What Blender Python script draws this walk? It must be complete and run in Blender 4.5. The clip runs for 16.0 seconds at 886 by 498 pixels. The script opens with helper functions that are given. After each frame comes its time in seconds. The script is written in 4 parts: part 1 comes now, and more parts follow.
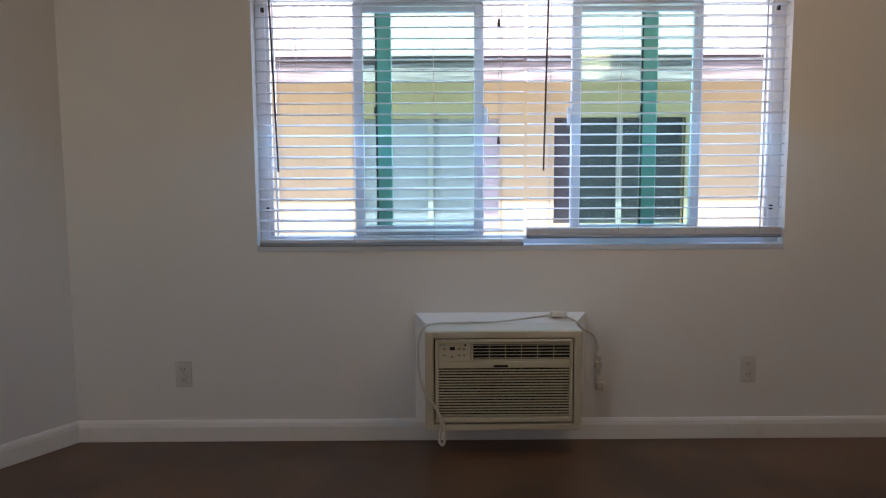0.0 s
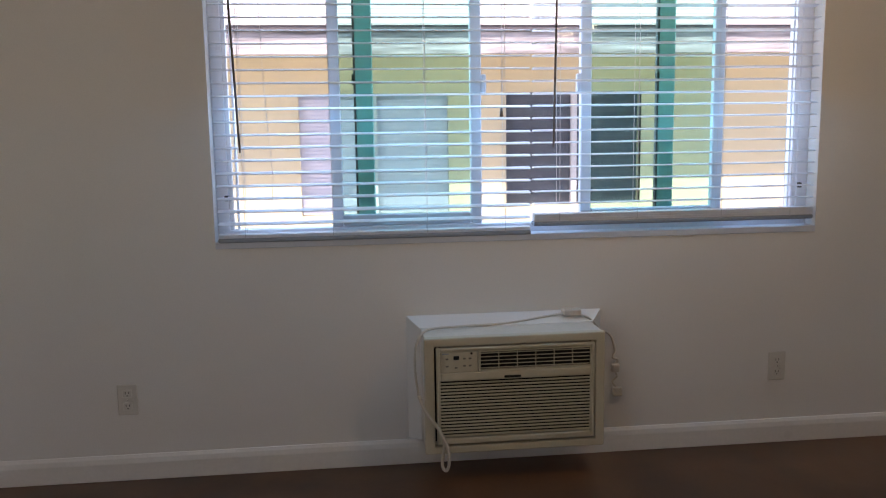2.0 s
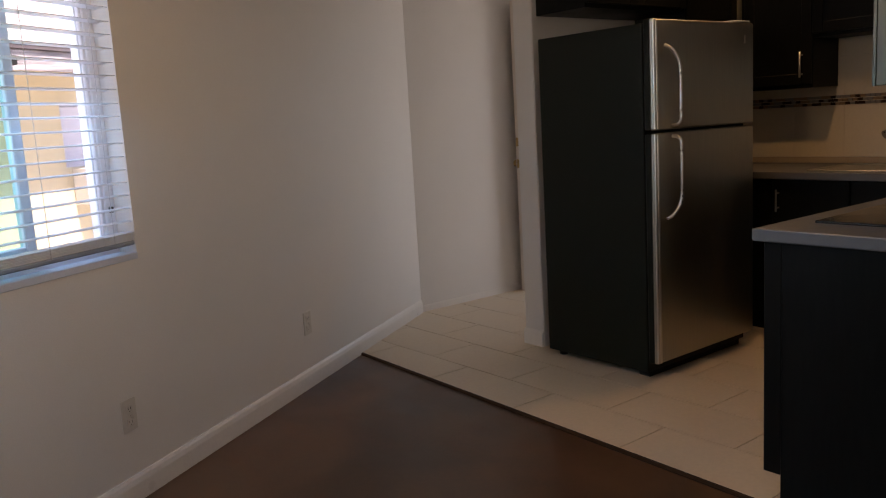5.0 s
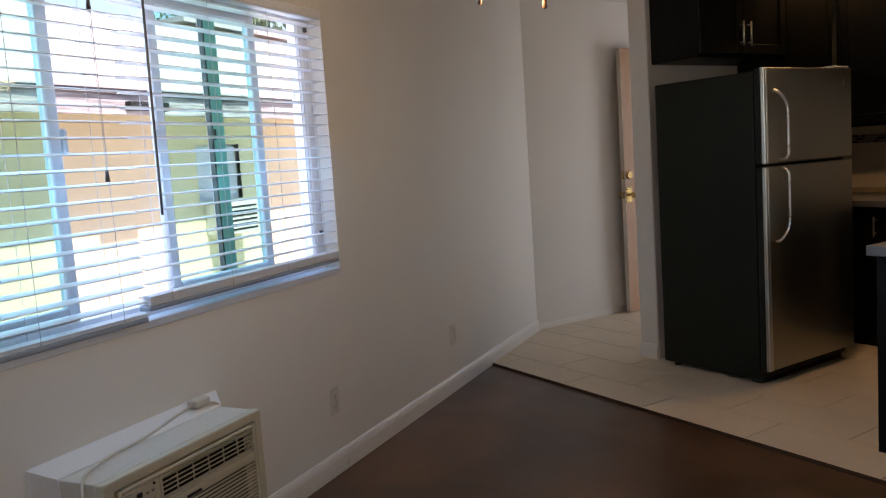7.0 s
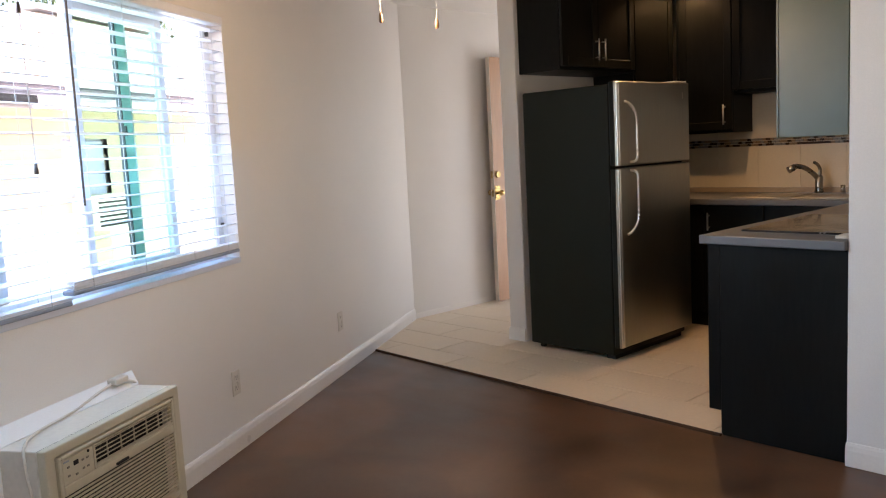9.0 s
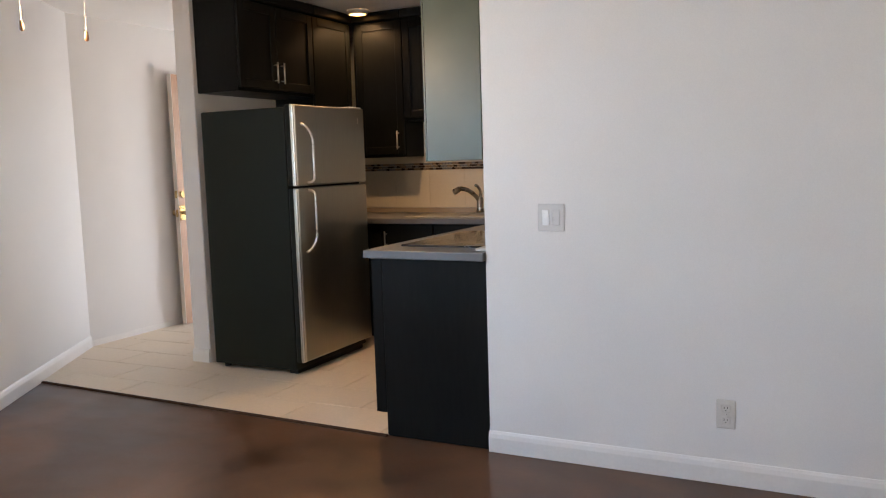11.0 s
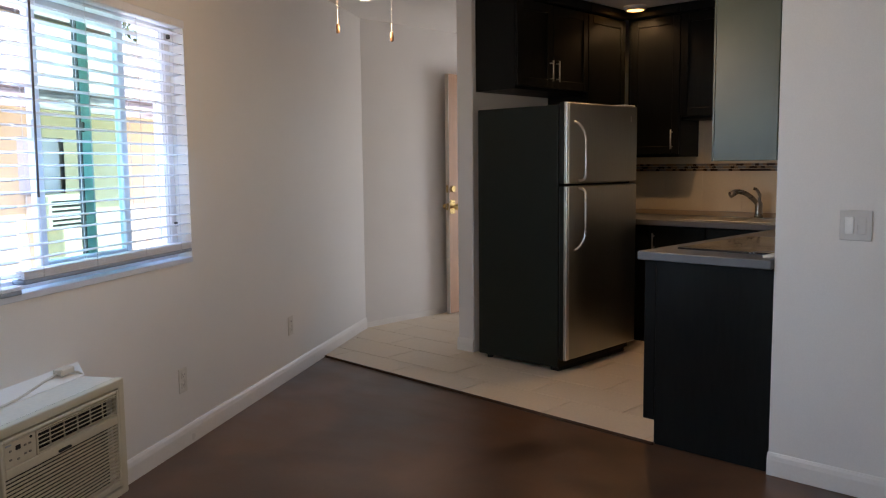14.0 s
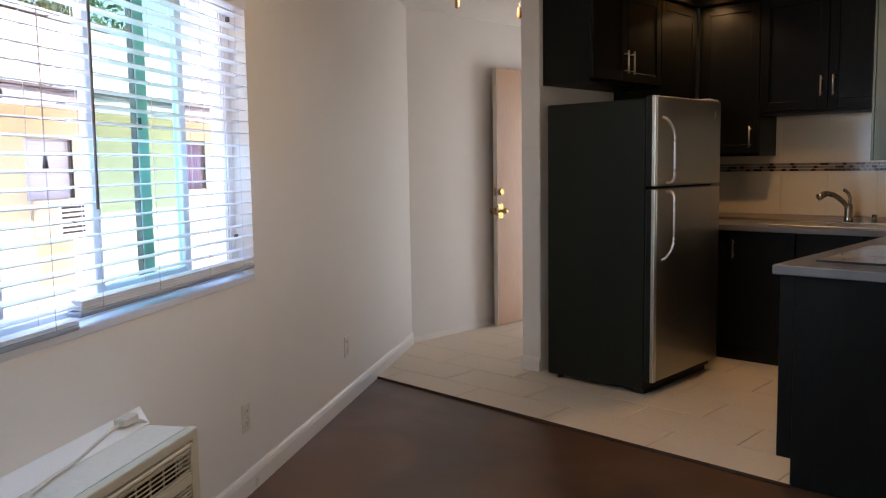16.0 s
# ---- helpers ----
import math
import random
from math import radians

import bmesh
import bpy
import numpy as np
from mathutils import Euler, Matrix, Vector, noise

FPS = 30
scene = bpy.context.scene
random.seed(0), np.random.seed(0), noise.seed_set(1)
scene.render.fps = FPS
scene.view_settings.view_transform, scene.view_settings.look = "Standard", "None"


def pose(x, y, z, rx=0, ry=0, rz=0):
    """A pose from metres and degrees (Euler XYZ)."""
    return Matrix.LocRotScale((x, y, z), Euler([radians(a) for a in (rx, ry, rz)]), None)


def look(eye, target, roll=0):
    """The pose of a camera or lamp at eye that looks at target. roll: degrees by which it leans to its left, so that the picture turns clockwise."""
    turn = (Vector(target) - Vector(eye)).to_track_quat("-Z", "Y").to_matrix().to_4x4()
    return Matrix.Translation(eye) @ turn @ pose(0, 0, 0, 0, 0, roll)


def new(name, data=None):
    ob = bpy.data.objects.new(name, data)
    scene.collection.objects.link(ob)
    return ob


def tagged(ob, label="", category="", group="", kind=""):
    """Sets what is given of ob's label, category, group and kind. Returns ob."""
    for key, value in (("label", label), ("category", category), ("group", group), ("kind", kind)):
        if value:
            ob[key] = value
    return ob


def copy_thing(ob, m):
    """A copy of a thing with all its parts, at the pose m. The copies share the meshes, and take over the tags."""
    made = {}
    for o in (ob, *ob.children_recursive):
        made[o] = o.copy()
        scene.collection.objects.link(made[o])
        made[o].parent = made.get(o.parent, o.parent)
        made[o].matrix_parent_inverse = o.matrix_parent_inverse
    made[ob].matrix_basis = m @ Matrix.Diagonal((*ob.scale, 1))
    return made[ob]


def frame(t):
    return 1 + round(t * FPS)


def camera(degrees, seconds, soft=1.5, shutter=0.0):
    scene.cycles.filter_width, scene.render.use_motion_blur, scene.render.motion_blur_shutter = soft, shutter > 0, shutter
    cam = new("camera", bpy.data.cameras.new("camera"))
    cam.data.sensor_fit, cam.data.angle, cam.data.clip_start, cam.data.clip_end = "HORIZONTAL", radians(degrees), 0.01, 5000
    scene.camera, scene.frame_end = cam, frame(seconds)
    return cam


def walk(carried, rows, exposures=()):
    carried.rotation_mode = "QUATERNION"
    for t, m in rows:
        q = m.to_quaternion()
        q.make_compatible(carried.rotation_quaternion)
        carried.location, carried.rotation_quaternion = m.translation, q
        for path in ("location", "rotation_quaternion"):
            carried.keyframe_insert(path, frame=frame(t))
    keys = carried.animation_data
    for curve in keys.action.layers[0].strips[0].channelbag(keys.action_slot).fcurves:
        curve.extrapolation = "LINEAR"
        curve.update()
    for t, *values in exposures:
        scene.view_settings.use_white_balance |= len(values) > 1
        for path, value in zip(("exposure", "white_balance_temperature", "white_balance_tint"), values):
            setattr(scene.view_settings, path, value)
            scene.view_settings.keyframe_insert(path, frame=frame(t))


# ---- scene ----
cam = camera(56.9, 16.0, soft=1.15)
PATH = [
    (0, (-0.204, 0.413, 1.266), (-0.197, 2.400, 1.037), -0.3),
    (0.5, (-0.221, 0.535, 1.259), (0.021, 2.507, 1.033), 0.5),
    (1, (-0.241, 0.683, 1.263), (-0.056, 2.661, 1.032), 0.2),
    (1.5, (-0.426, 0.840, 1.247), (-0.271, 2.819, 1.005), -0.5),
    (2, (-0.505, 0.952, 1.250), (-0.287, 2.921, 0.972), -0.9),
    (2.5, (-0.568, 1.176, 1.245), (0.109, 3.038, 0.975), 0.6),
    (3, (-0.699, 1.378, 1.268), (0.134, 3.174, 0.989), -0.6),
    (3.5, (-0.823, 1.536, 1.279), (0.156, 3.247, 0.939), -0.5),
    (4, (-0.833, 1.683, 1.294), (0.413, 3.213, 0.969), -2.4),
    (4.5, (-0.908, 1.886, 1.276), (0.703, 3.030, 0.963), -2.7),
    (4.7, (-0.944, 1.915, 1.272), (0.788, 2.860, 0.948), -3.0),
    (5.75, (-1.310, 1.965, 1.288), (0.630, 2.378, 1.050), -3.8),
    (6.8, (-1.671, 2.067, 1.317), (0.193, 2.755, 1.089), -3.6),
    (7, (-1.718, 2.064, 1.311), (0.087, 2.899, 1.092), -3.9),
    (7.5, (-1.885, 2.032, 1.279), (-0.200, 3.088, 1.069), -4.1),
    (8, (-2.003, 2.029, 1.301), (-0.308, 3.069, 1.090), -3.5),
    (8.5, (-2.067, 2.071, 1.316), (-0.246, 2.870, 1.102), -3.5),
    (9, (-2.097, 2.056, 1.322), (-0.182, 2.577, 1.080), -3.0),
    (9.5, (-2.150, 1.964, 1.320), (-0.184, 2.243, 1.076), -2.0),
    (10, (-2.196, 1.915, 1.311), (-0.209, 1.898, 1.086), -1.2),
    (10.2, (-2.208, 1.894, 1.319), (-0.223, 1.813, 1.095), -1.0),
    (11.25, (-2.215, 1.872, 1.298), (-0.235, 1.690, 1.082), -1.9),
    (12.3, (-2.261, 1.872, 1.303), (-0.276, 1.987, 1.088), -2.8),
    (12.5, (-2.258, 1.900, 1.305), (-0.282, 2.121, 1.094), -2.9),
    (13, (-2.238, 1.942, 1.311), (-0.285, 2.314, 1.098), -2.3),
    (13.5, (-2.221, 1.941, 1.304), (-0.275, 2.351, 1.093), -1.6),
    (14, (-2.198, 1.983, 1.291), (-0.255, 2.407, 1.087), -0.6),
    (14.5, (-2.152, 2.172, 1.305), (-0.212, 2.609, 1.095), -1.8),
    (15, (-2.069, 2.325, 1.309), (-0.130, 2.769, 1.095), -2.2),
    (15.5, (-1.939, 2.424, 1.309), (-0.005, 2.888, 1.098), -0.6),
    (16, (-1.791, 2.528, 1.302), (0.157, 2.932, 1.099), -0.9),
]
EXPOSURES = [(0, 1.03, 6730, 15), (1.5, 1.13, 6730, 16), (3, 0.83, 6780, 16), (4, 1.13, 6930, 18), (4.6, 1.05, 7230, 21), (7, 1.08, 6830, 16), (8, 1.3, 6830, 16), (8.5, 1.4, 6830, 16), (9, 2.1, 6830, 17), (9.5, 2.15, 6620, 16), (10, 2.5, 6520, 16), (12.5, 2.08, 6520, 15), (13, 1.56, 6520, 15.5), (13.3, 1.45, 6520, 16), (14.5, 1.52, 6690, 16), (15, 1.42, 6740, 15), (16, 1.65, 6790, 17)]
walk(cam, [(t, look(eye, target, roll)) for t, eye, target, roll in PATH], EXPOSURES)

# ---- light ----
SUN_ELEVATION, SUN_AZIMUTH = radians(60), radians(190)
world = bpy.data.worlds.new("sky")
scene.world = world
world.use_nodes = True
wn = world.node_tree.nodes
sky = wn.new("ShaderNodeTexSky")
sky.sky_type, sky.sun_disc = "NISHITA", False
sky.sun_elevation, sky.sun_rotation = SUN_ELEVATION, SUN_AZIMUTH
wn["Background"].inputs["Strength"].default_value = 0.15
world.node_tree.links.new(sky.outputs[0], wn["Background"].inputs[0])

sun = new("sun", bpy.data.lights.new("sun", "SUN"))
sun.data.energy, sun.data.angle, sun.data.color = 5.0, radians(0.5), (1.0, 0.95, 0.87)
sun.rotation_euler = Vector((math.sin(SUN_AZIMUTH) * math.cos(SUN_ELEVATION), math.cos(SUN_AZIMUTH) * math.cos(SUN_ELEVATION),
                             math.sin(SUN_ELEVATION))).to_track_quat("Z", "Y").to_euler()


def area_lamp(name, m, w, h, watts, colour):
    data = bpy.data.lights.new(name, "AREA")
    data.shape, data.size, data.size_y, data.energy, data.color = "RECTANGLE", w, h, watts, colour
    ob = new(name, data)
    ob.matrix_world = m
    return ob


# ---- plan ----
# The kitchen and the side walls stand at 31.5 degrees to the window wall: a runs into the kitchen, b along its front.
WALL_Y, WALL_T, CEIL = 3.957, 0.15, 2.42
KITCHEN = Matrix.Translation((1.303, 1.374, 0)) @ Matrix.Rotation(radians(-31.5), 4, "Z")
WIN_L, WIN_R, WIN_B, WIN_T = -1.0, 1.297, 0.870, 1.962
BACK_B = -3.3


def kit(a, b, z=0.0):
    return KITCHEN @ Vector((a, b, z))


area_lamp("sky_light_yard", look((0.148, 4.30, 1.62), (0.148, 3.2, 0.95)), 2.2, 0.9, 10.0, (0.50, 0.75, 1.0))
area_lamp("sky_light_window", look((0.148, 3.925, 1.42), (0.148, 3.1, 0.45)), 2.2, 1.0, 5.6, (0.27, 0.60, 1.0))
# Added warm fill through an unseen opening, brightening the north and entry walls.
area_lamp("warm_fill_south", look(kit(-2.95, BACK_B - 0.10, 1.45), kit(-2.6, 0.0, 1.25)), 1.5, 1.05, 3.0, (1.0, 0.80, 0.56))
area_lamp("sky_light_doorway", look(kit(3.55, 2.45, 1.05), kit(1.2, 3.55, 1.0)), 0.9, 1.95, 5.2, (0.88, 0.94, 1.0))


# ---- materials ----
def mat(name, colour, rough=0.6, metal=0.0, grain=0.12, scale=8.0, fine=120.0, bump=0.05, spec=0.5, coat=0.0, stretch=(1, 1, 1), rough_var=0.08):
    """A surface with colour variation at two scales and a fine relief."""
    m = bpy.data.materials.new(name)
    m.use_nodes = True
    n, l = m.node_tree.nodes, m.node_tree.links
    p = n["Principled BSDF"]
    p.inputs["Metallic"].default_value = metal
    p.inputs["Specular IOR Level"].default_value = spec
    p.inputs["Coat Weight"].default_value = coat
    tc, mp = n.new("ShaderNodeTexCoord"), n.new("ShaderNodeMapping")
    mp.inputs["Scale"].default_value, mp.inputs["Location"].default_value = stretch, (3.17, 1.73, 0.413)
    l.new(tc.outputs["Object"], mp.inputs["Vector"])
    big, small = n.new("ShaderNodeTexNoise"), n.new("ShaderNodeTexNoise")
    big.inputs["Scale"].default_value, small.inputs["Scale"].default_value = scale, fine
    big.inputs["Detail"].default_value = 4
    for t in (big, small):
        l.new(mp.outputs[0], t.inputs["Vector"])
    add = n.new("ShaderNodeMath")
    add.operation = "ADD"
    l.new(big.outputs["Fac"], add.inputs[0])
    l.new(small.outputs["Fac"], add.inputs[1])
    ramp = n.new("ShaderNodeMapRange")
    ramp.inputs["From Min"].default_value, ramp.inputs["From Max"].default_value = 0.6, 1.4
    ramp.inputs["To Min"].default_value, ramp.inputs["To Max"].default_value = 1 - grain, 1 + grain
    l.new(add.outputs[0], ramp.inputs["Value"])
    mul = n.new("ShaderNodeVectorMath")
    mul.operation = "SCALE"
    mul.inputs[0].default_value = colour
    l.new(ramp.outputs[0], mul.inputs["Scale"])
    l.new(mul.outputs[0], p.inputs["Base Color"])
    rr = n.new("ShaderNodeMapRange")
    rr.inputs["From Min"].default_value, rr.inputs["From Max"].default_value = 0.3, 0.7
    rr.inputs["To Min"].default_value, rr.inputs["To Max"].default_value = max(0.02, rough - rough_var), min(1, rough + rough_var)
    l.new(big.outputs["Fac"], rr.inputs["Value"])
    l.new(rr.outputs[0], p.inputs["Roughness"])
    if bump:
        b = n.new("ShaderNodeBump")
        b.inputs["Strength"].default_value, b.inputs["Distance"].default_value = bump, 0.002
        l.new(add.outputs[0], b.inputs["Height"])
        l.new(b.outputs[0], p.inputs["Normal"])
    return m


def emitter(name, colour, strength):
    m = bpy.data.materials.new(name)
    m.use_nodes = True
    p = m.node_tree.nodes["Principled BSDF"]
    p.inputs["Base Color"].default_value = (0.9, 0.88, 0.82, 1)
    p.inputs["Emission Color"].default_value = (*colour, 1)
    p.inputs["Emission Strength"].default_value = strength
    return m


def pane_glass(name, tint):
    """Clear window glass: tinted where one looks through, with a weak mirror gloss."""
    m = bpy.data.materials.new(name)
    m.use_nodes = True
    n, l = m.node_tree.nodes, m.node_tree.links
    n.remove(n["Principled BSDF"])
    tr, gl, mx = (n.new("ShaderNode" + k) for k in ("BsdfTransparent", "BsdfGlossy", "MixShader"))
    tr.inputs["Color"].default_value = (*tint, 1)
    gl.inputs["Roughness"].default_value = 0.01
    mx.inputs[0].default_value = 0.02
    l.new(tr.outputs[0], mx.inputs[1])
    l.new(gl.outputs[0], mx.inputs[2])
    l.new(mx.outputs[0], n["Material Output"].inputs["Surface"])
    return m


def mottled_floor(name):
    """Dark brown sheet vinyl: cloudy light and dark drifts, short streaks and an uneven sheen."""
    m = bpy.data.materials.new(name)
    m.use_nodes = True
    n, l = m.node_tree.nodes, m.node_tree.links
    p = n["Principled BSDF"]
    tc = n.new("ShaderNodeTexCoord")

    def noise(scale, detail, stretch, warp=0.0):
        mp, t = n.new("ShaderNodeMapping"), n.new("ShaderNodeTexNoise")
        mp.inputs["Scale"].default_value, mp.inputs["Location"].default_value = stretch, (3.17 + scale, 1.73, 0.41 + 0.013 * scale)
        t.inputs["Scale"].default_value, t.inputs["Detail"].default_value, t.inputs["Distortion"].default_value = scale, detail, warp
        l.new(tc.outputs["Object"], mp.inputs["Vector"])
        l.new(mp.outputs[0], t.inputs["Vector"])
        return t.outputs["Fac"]

    cloud, streak, speck = noise(1.6, 2.5, (1, 1, 1), 0.5), noise(6, 2.2, (1, 0.5, 1)), noise(45, 1, (1, 1, 1))
    w1, w2 = n.new("ShaderNodeMath"), n.new("ShaderNodeMath")
    w1.operation = w2.operation = "MULTIPLY_ADD"
    w1.inputs[1].default_value, w2.inputs[1].default_value = 0.36, 0.10
    l.new(streak, w1.inputs[0])
    l.new(cloud, w1.inputs[2])
    l.new(speck, w2.inputs[0])
    l.new(w1.outputs[0], w2.inputs[2])
    ramp = n.new("ShaderNodeValToRGB")
    ramp.color_ramp.elements[0].position, ramp.color_ramp.elements[1].position = 0.49, 0.98
    ramp.color_ramp.elements[0].color = (0.042, 0.0210, 0.0115, 1)
    ramp.color_ramp.elements[1].color = (0.150, 0.074, 0.037, 1)
    l.new(w2.outputs[0], ramp.inputs[0])
    l.new(ramp.outputs[0], p.inputs["Base Color"])
    rr = n.new("ShaderNodeMapRange")
    rr.inputs["From Min"].default_value, rr.inputs["From Max"].default_value = 0.35, 0.65
    rr.inputs["To Min"].default_value, rr.inputs["To Max"].default_value = 0.29, 0.38
    l.new(streak, rr.inputs["Value"])
    l.new(rr.outputs[0], p.inputs["Roughness"])
    p.inputs["Specular IOR Level"].default_value = 0.40
    return m


WALL = mat("warm_white_wall_paint", (0.74, 0.72, 0.69), 0.55, grain=0.045, scale=2.2, fine=220, bump=0.14)
CEILING = mat("white_ceiling_paint", (0.78, 0.76, 0.72), 0.75, grain=0.03, scale=3, fine=160, bump=0.15)
TRIM = mat("white_trim_paint", (0.75, 0.725, 0.69), 0.35, grain=0.04, scale=5, fine=90, bump=0.04)
FLOOR = mottled_floor("dark_brown_vinyl")
TILE = mat("cream_ceramic_tile", (0.67, 0.565, 0.43), 0.46, grain=0.06, scale=4, fine=60, bump=0.0)
GROUT = mat("brown_grout", (0.30, 0.255, 0.205), 0.9, grain=0.1, scale=20, fine=200, bump=0.3)
STRIP = mat("dark_wood_strip", (0.050, 0.028, 0.017), 0.8, grain=0.3, scale=10, fine=90, spec=0.12)
ESPRESSO = mat("espresso_cabinet_wood", (0.0065, 0.0068, 0.0062), 0.40, grain=0.35, scale=5, fine=60, bump=0.06, stretch=(1, 1, 0.15), rough_var=0.05, spec=0.14)
LAMINATE = mat("grey_laminate_counter", (0.125, 0.130, 0.140), 0.38, grain=0.03, scale=30, fine=260, bump=0.01, rough_var=0.02)
BACKSPLASH = mat("cream_wall_tile", (0.70, 0.62, 0.48), 0.13, grain=0.04, scale=4, fine=90, bump=0.01, rough_var=0.04)
STAINLESS = mat("brushed_stainless", (0.43, 0.415, 0.365), 0.36, metal=1.0, grain=0.08, scale=5, fine=130, bump=0.03, stretch=(1, 1, 0.04))
CHROME = mat("satin_nickel", (0.70, 0.67, 0.62), 0.34, metal=1.0, grain=0.05, bump=0.0)
BLACKSTEEL = mat("black_fridge_side", (0.0105, 0.0135, 0.0098), 0.5, grain=0.2, scale=9, fine=300, bump=0.15, spec=0.2)
RUBBER = mat("black_rubber", (0.012, 0.012, 0.012), 0.7, grain=0.2)
NICKEL = mat("dark_brushed_nickel", (0.34, 0.30, 0.25), 0.28, metal=1.0, grain=0.1, bump=0.02)
BRASS = mat("polished_brass", (0.50, 0.36, 0.15), 0.30, metal=1.0, grain=0.10, scale=20, bump=0.02)
DOORWOOD = mat("tan_slab_door", (0.42, 0.25, 0.15), 0.5, grain=0.12, scale=4, fine=70, bump=0.05, stretch=(1, 1, 0.12))
DOOREDGE = mat("painted_door_edge", (0.68, 0.62, 0.54), 0.5, grain=0.08, scale=8)
ACSHELL = mat("ivory_plastic", (0.54, 0.50, 0.385), 0.45, grain=0.05, scale=6, fine=120, bump=0.03)
SLEEVE = mat("dusty_white_sleeve_paint", (0.64, 0.60, 0.53), 0.55, grain=0.08, scale=5, fine=60, bump=0.08)
ACDARK = mat("dark_recess", (0.008, 0.008, 0.007), 0.8, grain=0.2)
CORD = mat("white_cord_plastic", (0.58, 0.53, 0.45), 0.5, grain=0.06, scale=30)
PLATE = mat("white_plate_plastic", (0.62, 0.59, 0.54), 0.35, grain=0.03)
SLOT = mat("outlet_slot", (0.05, 0.045, 0.04), 0.6)
BLIND = mat("white_blind_slat", (0.78, 0.80, 0.85), 0.42, grain=0.03, scale=6, fine=90, bump=0.02)
RAIL = mat("blind_rail", (0.30, 0.335, 0.39), 0.45, grain=0.05)
WAND = mat("smoky_blind_wand", (0.10, 0.08, 0.07), 0.25, grain=0.1)
STRING = mat("blind_string", (0.62, 0.62, 0.66), 0.8)
VINYL = mat("white_vinyl_frame", (0.62, 0.66, 0.74), 0.38, grain=0.03, scale=6)
# Lit copy of the frame vinyl: the jamb's brightness is in the colour.
LITJAMB = mat("lit_vinyl_jamb", (0.86, 0.86, 0.89), 0.35, grain=0.03, scale=6)
TEALGLASS = pane_glass("teal_tinted_glass", (0.75, 0.935, 0.89))
CLEAR = pane_glass("clear_glass", (0.97, 0.95, 0.97))
FROST = mat("pale_glazed_panel", (0.078, 0.086, 0.048), 0.36, grain=0.12, scale=2.0, fine=7, bump=0.0, spec=0.5, rough_var=0.05)
STUCCO = mat("yellow_stucco", (0.70, 0.62, 0.44), 0.9, grain=0.10, scale=2, fine=90, bump=0.5)
FASCIA = mat("weathered_fascia_board", (0.40, 0.365, 0.375), 0.85, grain=0.85, scale=7, fine=30, bump=0.8, stretch=(0.12, 1, 2.2))
GUTTERSHADE = mat("dark_gutter_and_shadow", (0.12, 0.10, 0.105), 0.6, grain=0.25, scale=4, fine=30, stretch=(0.3, 1, 1))
CURTAIN = mat("lilac_curtain", (0.40, 0.33, 0.50), 0.85, grain=0.25, scale=4, fine=25, stretch=(2, 1, 0.3))
ROOFING = mat("pale_roof_shingle", (0.55, 0.50, 0.50), 0.9, grain=0.2, scale=12, fine=80, bump=0.4)
GRIDWHITE = mat("white_window_grid", (0.62, 0.62, 0.65), 0.5)
ROOMSHADE = mat("room_shade_panel", (0.10, 0.13, 0.155), 0.8, grain=0.2)
CONCRETE = mat("pale_concrete", (0.50, 0.47, 0.43), 0.9, grain=0.15, scale=2, fine=60, bump=0.3)
BULB = emitter("frosted_bowl_glow", (1.0, 0.46, 0.12), 1.0)
DOWN = emitter("downlight_glow", (1.0, 0.48, 0.12), 2.2)
MOSAIC = [mat("mosaic_dark_brown", (0.05, 0.03, 0.02), 0.15), mat("mosaic_tan", (0.30, 0.21, 0.13), 0.15), mat("mosaic_grey", (0.25, 0.24, 0.22), 0.15)]
REDPAINT = mat("red_paint", (0.55, 0.06, 0.05), 0.5)
TANWALL = mat("tan_clapboard", (0.50, 0.42, 0.30), 0.8, grain=0.1, bump=0.2)
ORANGEWALL = mat("orange_lit_wall", (0.60, 0.26, 0.14), 0.8, grain=0.1, bump=0.2)
FOB = mat("honey_wood_fob", (0.17, 0.085, 0.035), 0.35, grain=0.15, scale=40)
SWITCHPLATE = mat("grey_white_switch_plate", (0.60, 0.59, 0.57), 0.35, grain=0.03)
# The light caught by the left rocker, painted as a whiter plastic.
LITROCKER = mat("lit_rocker_white", (0.86, 0.86, 0.85), 0.3, grain=0.02)
BUTTON = mat("grey_button_print", (0.20, 0.19, 0.16), 0.5, grain=0.1)
LEDGE = mat("beige_ledge", (0.42, 0.34, 0.25), 0.35, grain=0.08)
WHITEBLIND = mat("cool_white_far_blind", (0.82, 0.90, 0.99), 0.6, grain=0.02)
BARK = mat("bark", (0.12, 0.09, 0.06), 0.9, grain=0.4, scale=6, fine=40, bump=0.6)
LEAF = mat("leaf_green", (0.07, 0.11, 0.04), 0.6, grain=0.4, scale=1.5, fine=12)
# Frame vinyl with the tinted glass's teal cast and backlit shade painted in.
MULLION = mat("teal_cast_vinyl", (0.44, 0.66, 0.65), 0.4, grain=0.05)
GLASSBLACK = mat("black_cooktop_glass", (0.016, 0.014, 0.012), 0.10, grain=0.15, bump=0.0)


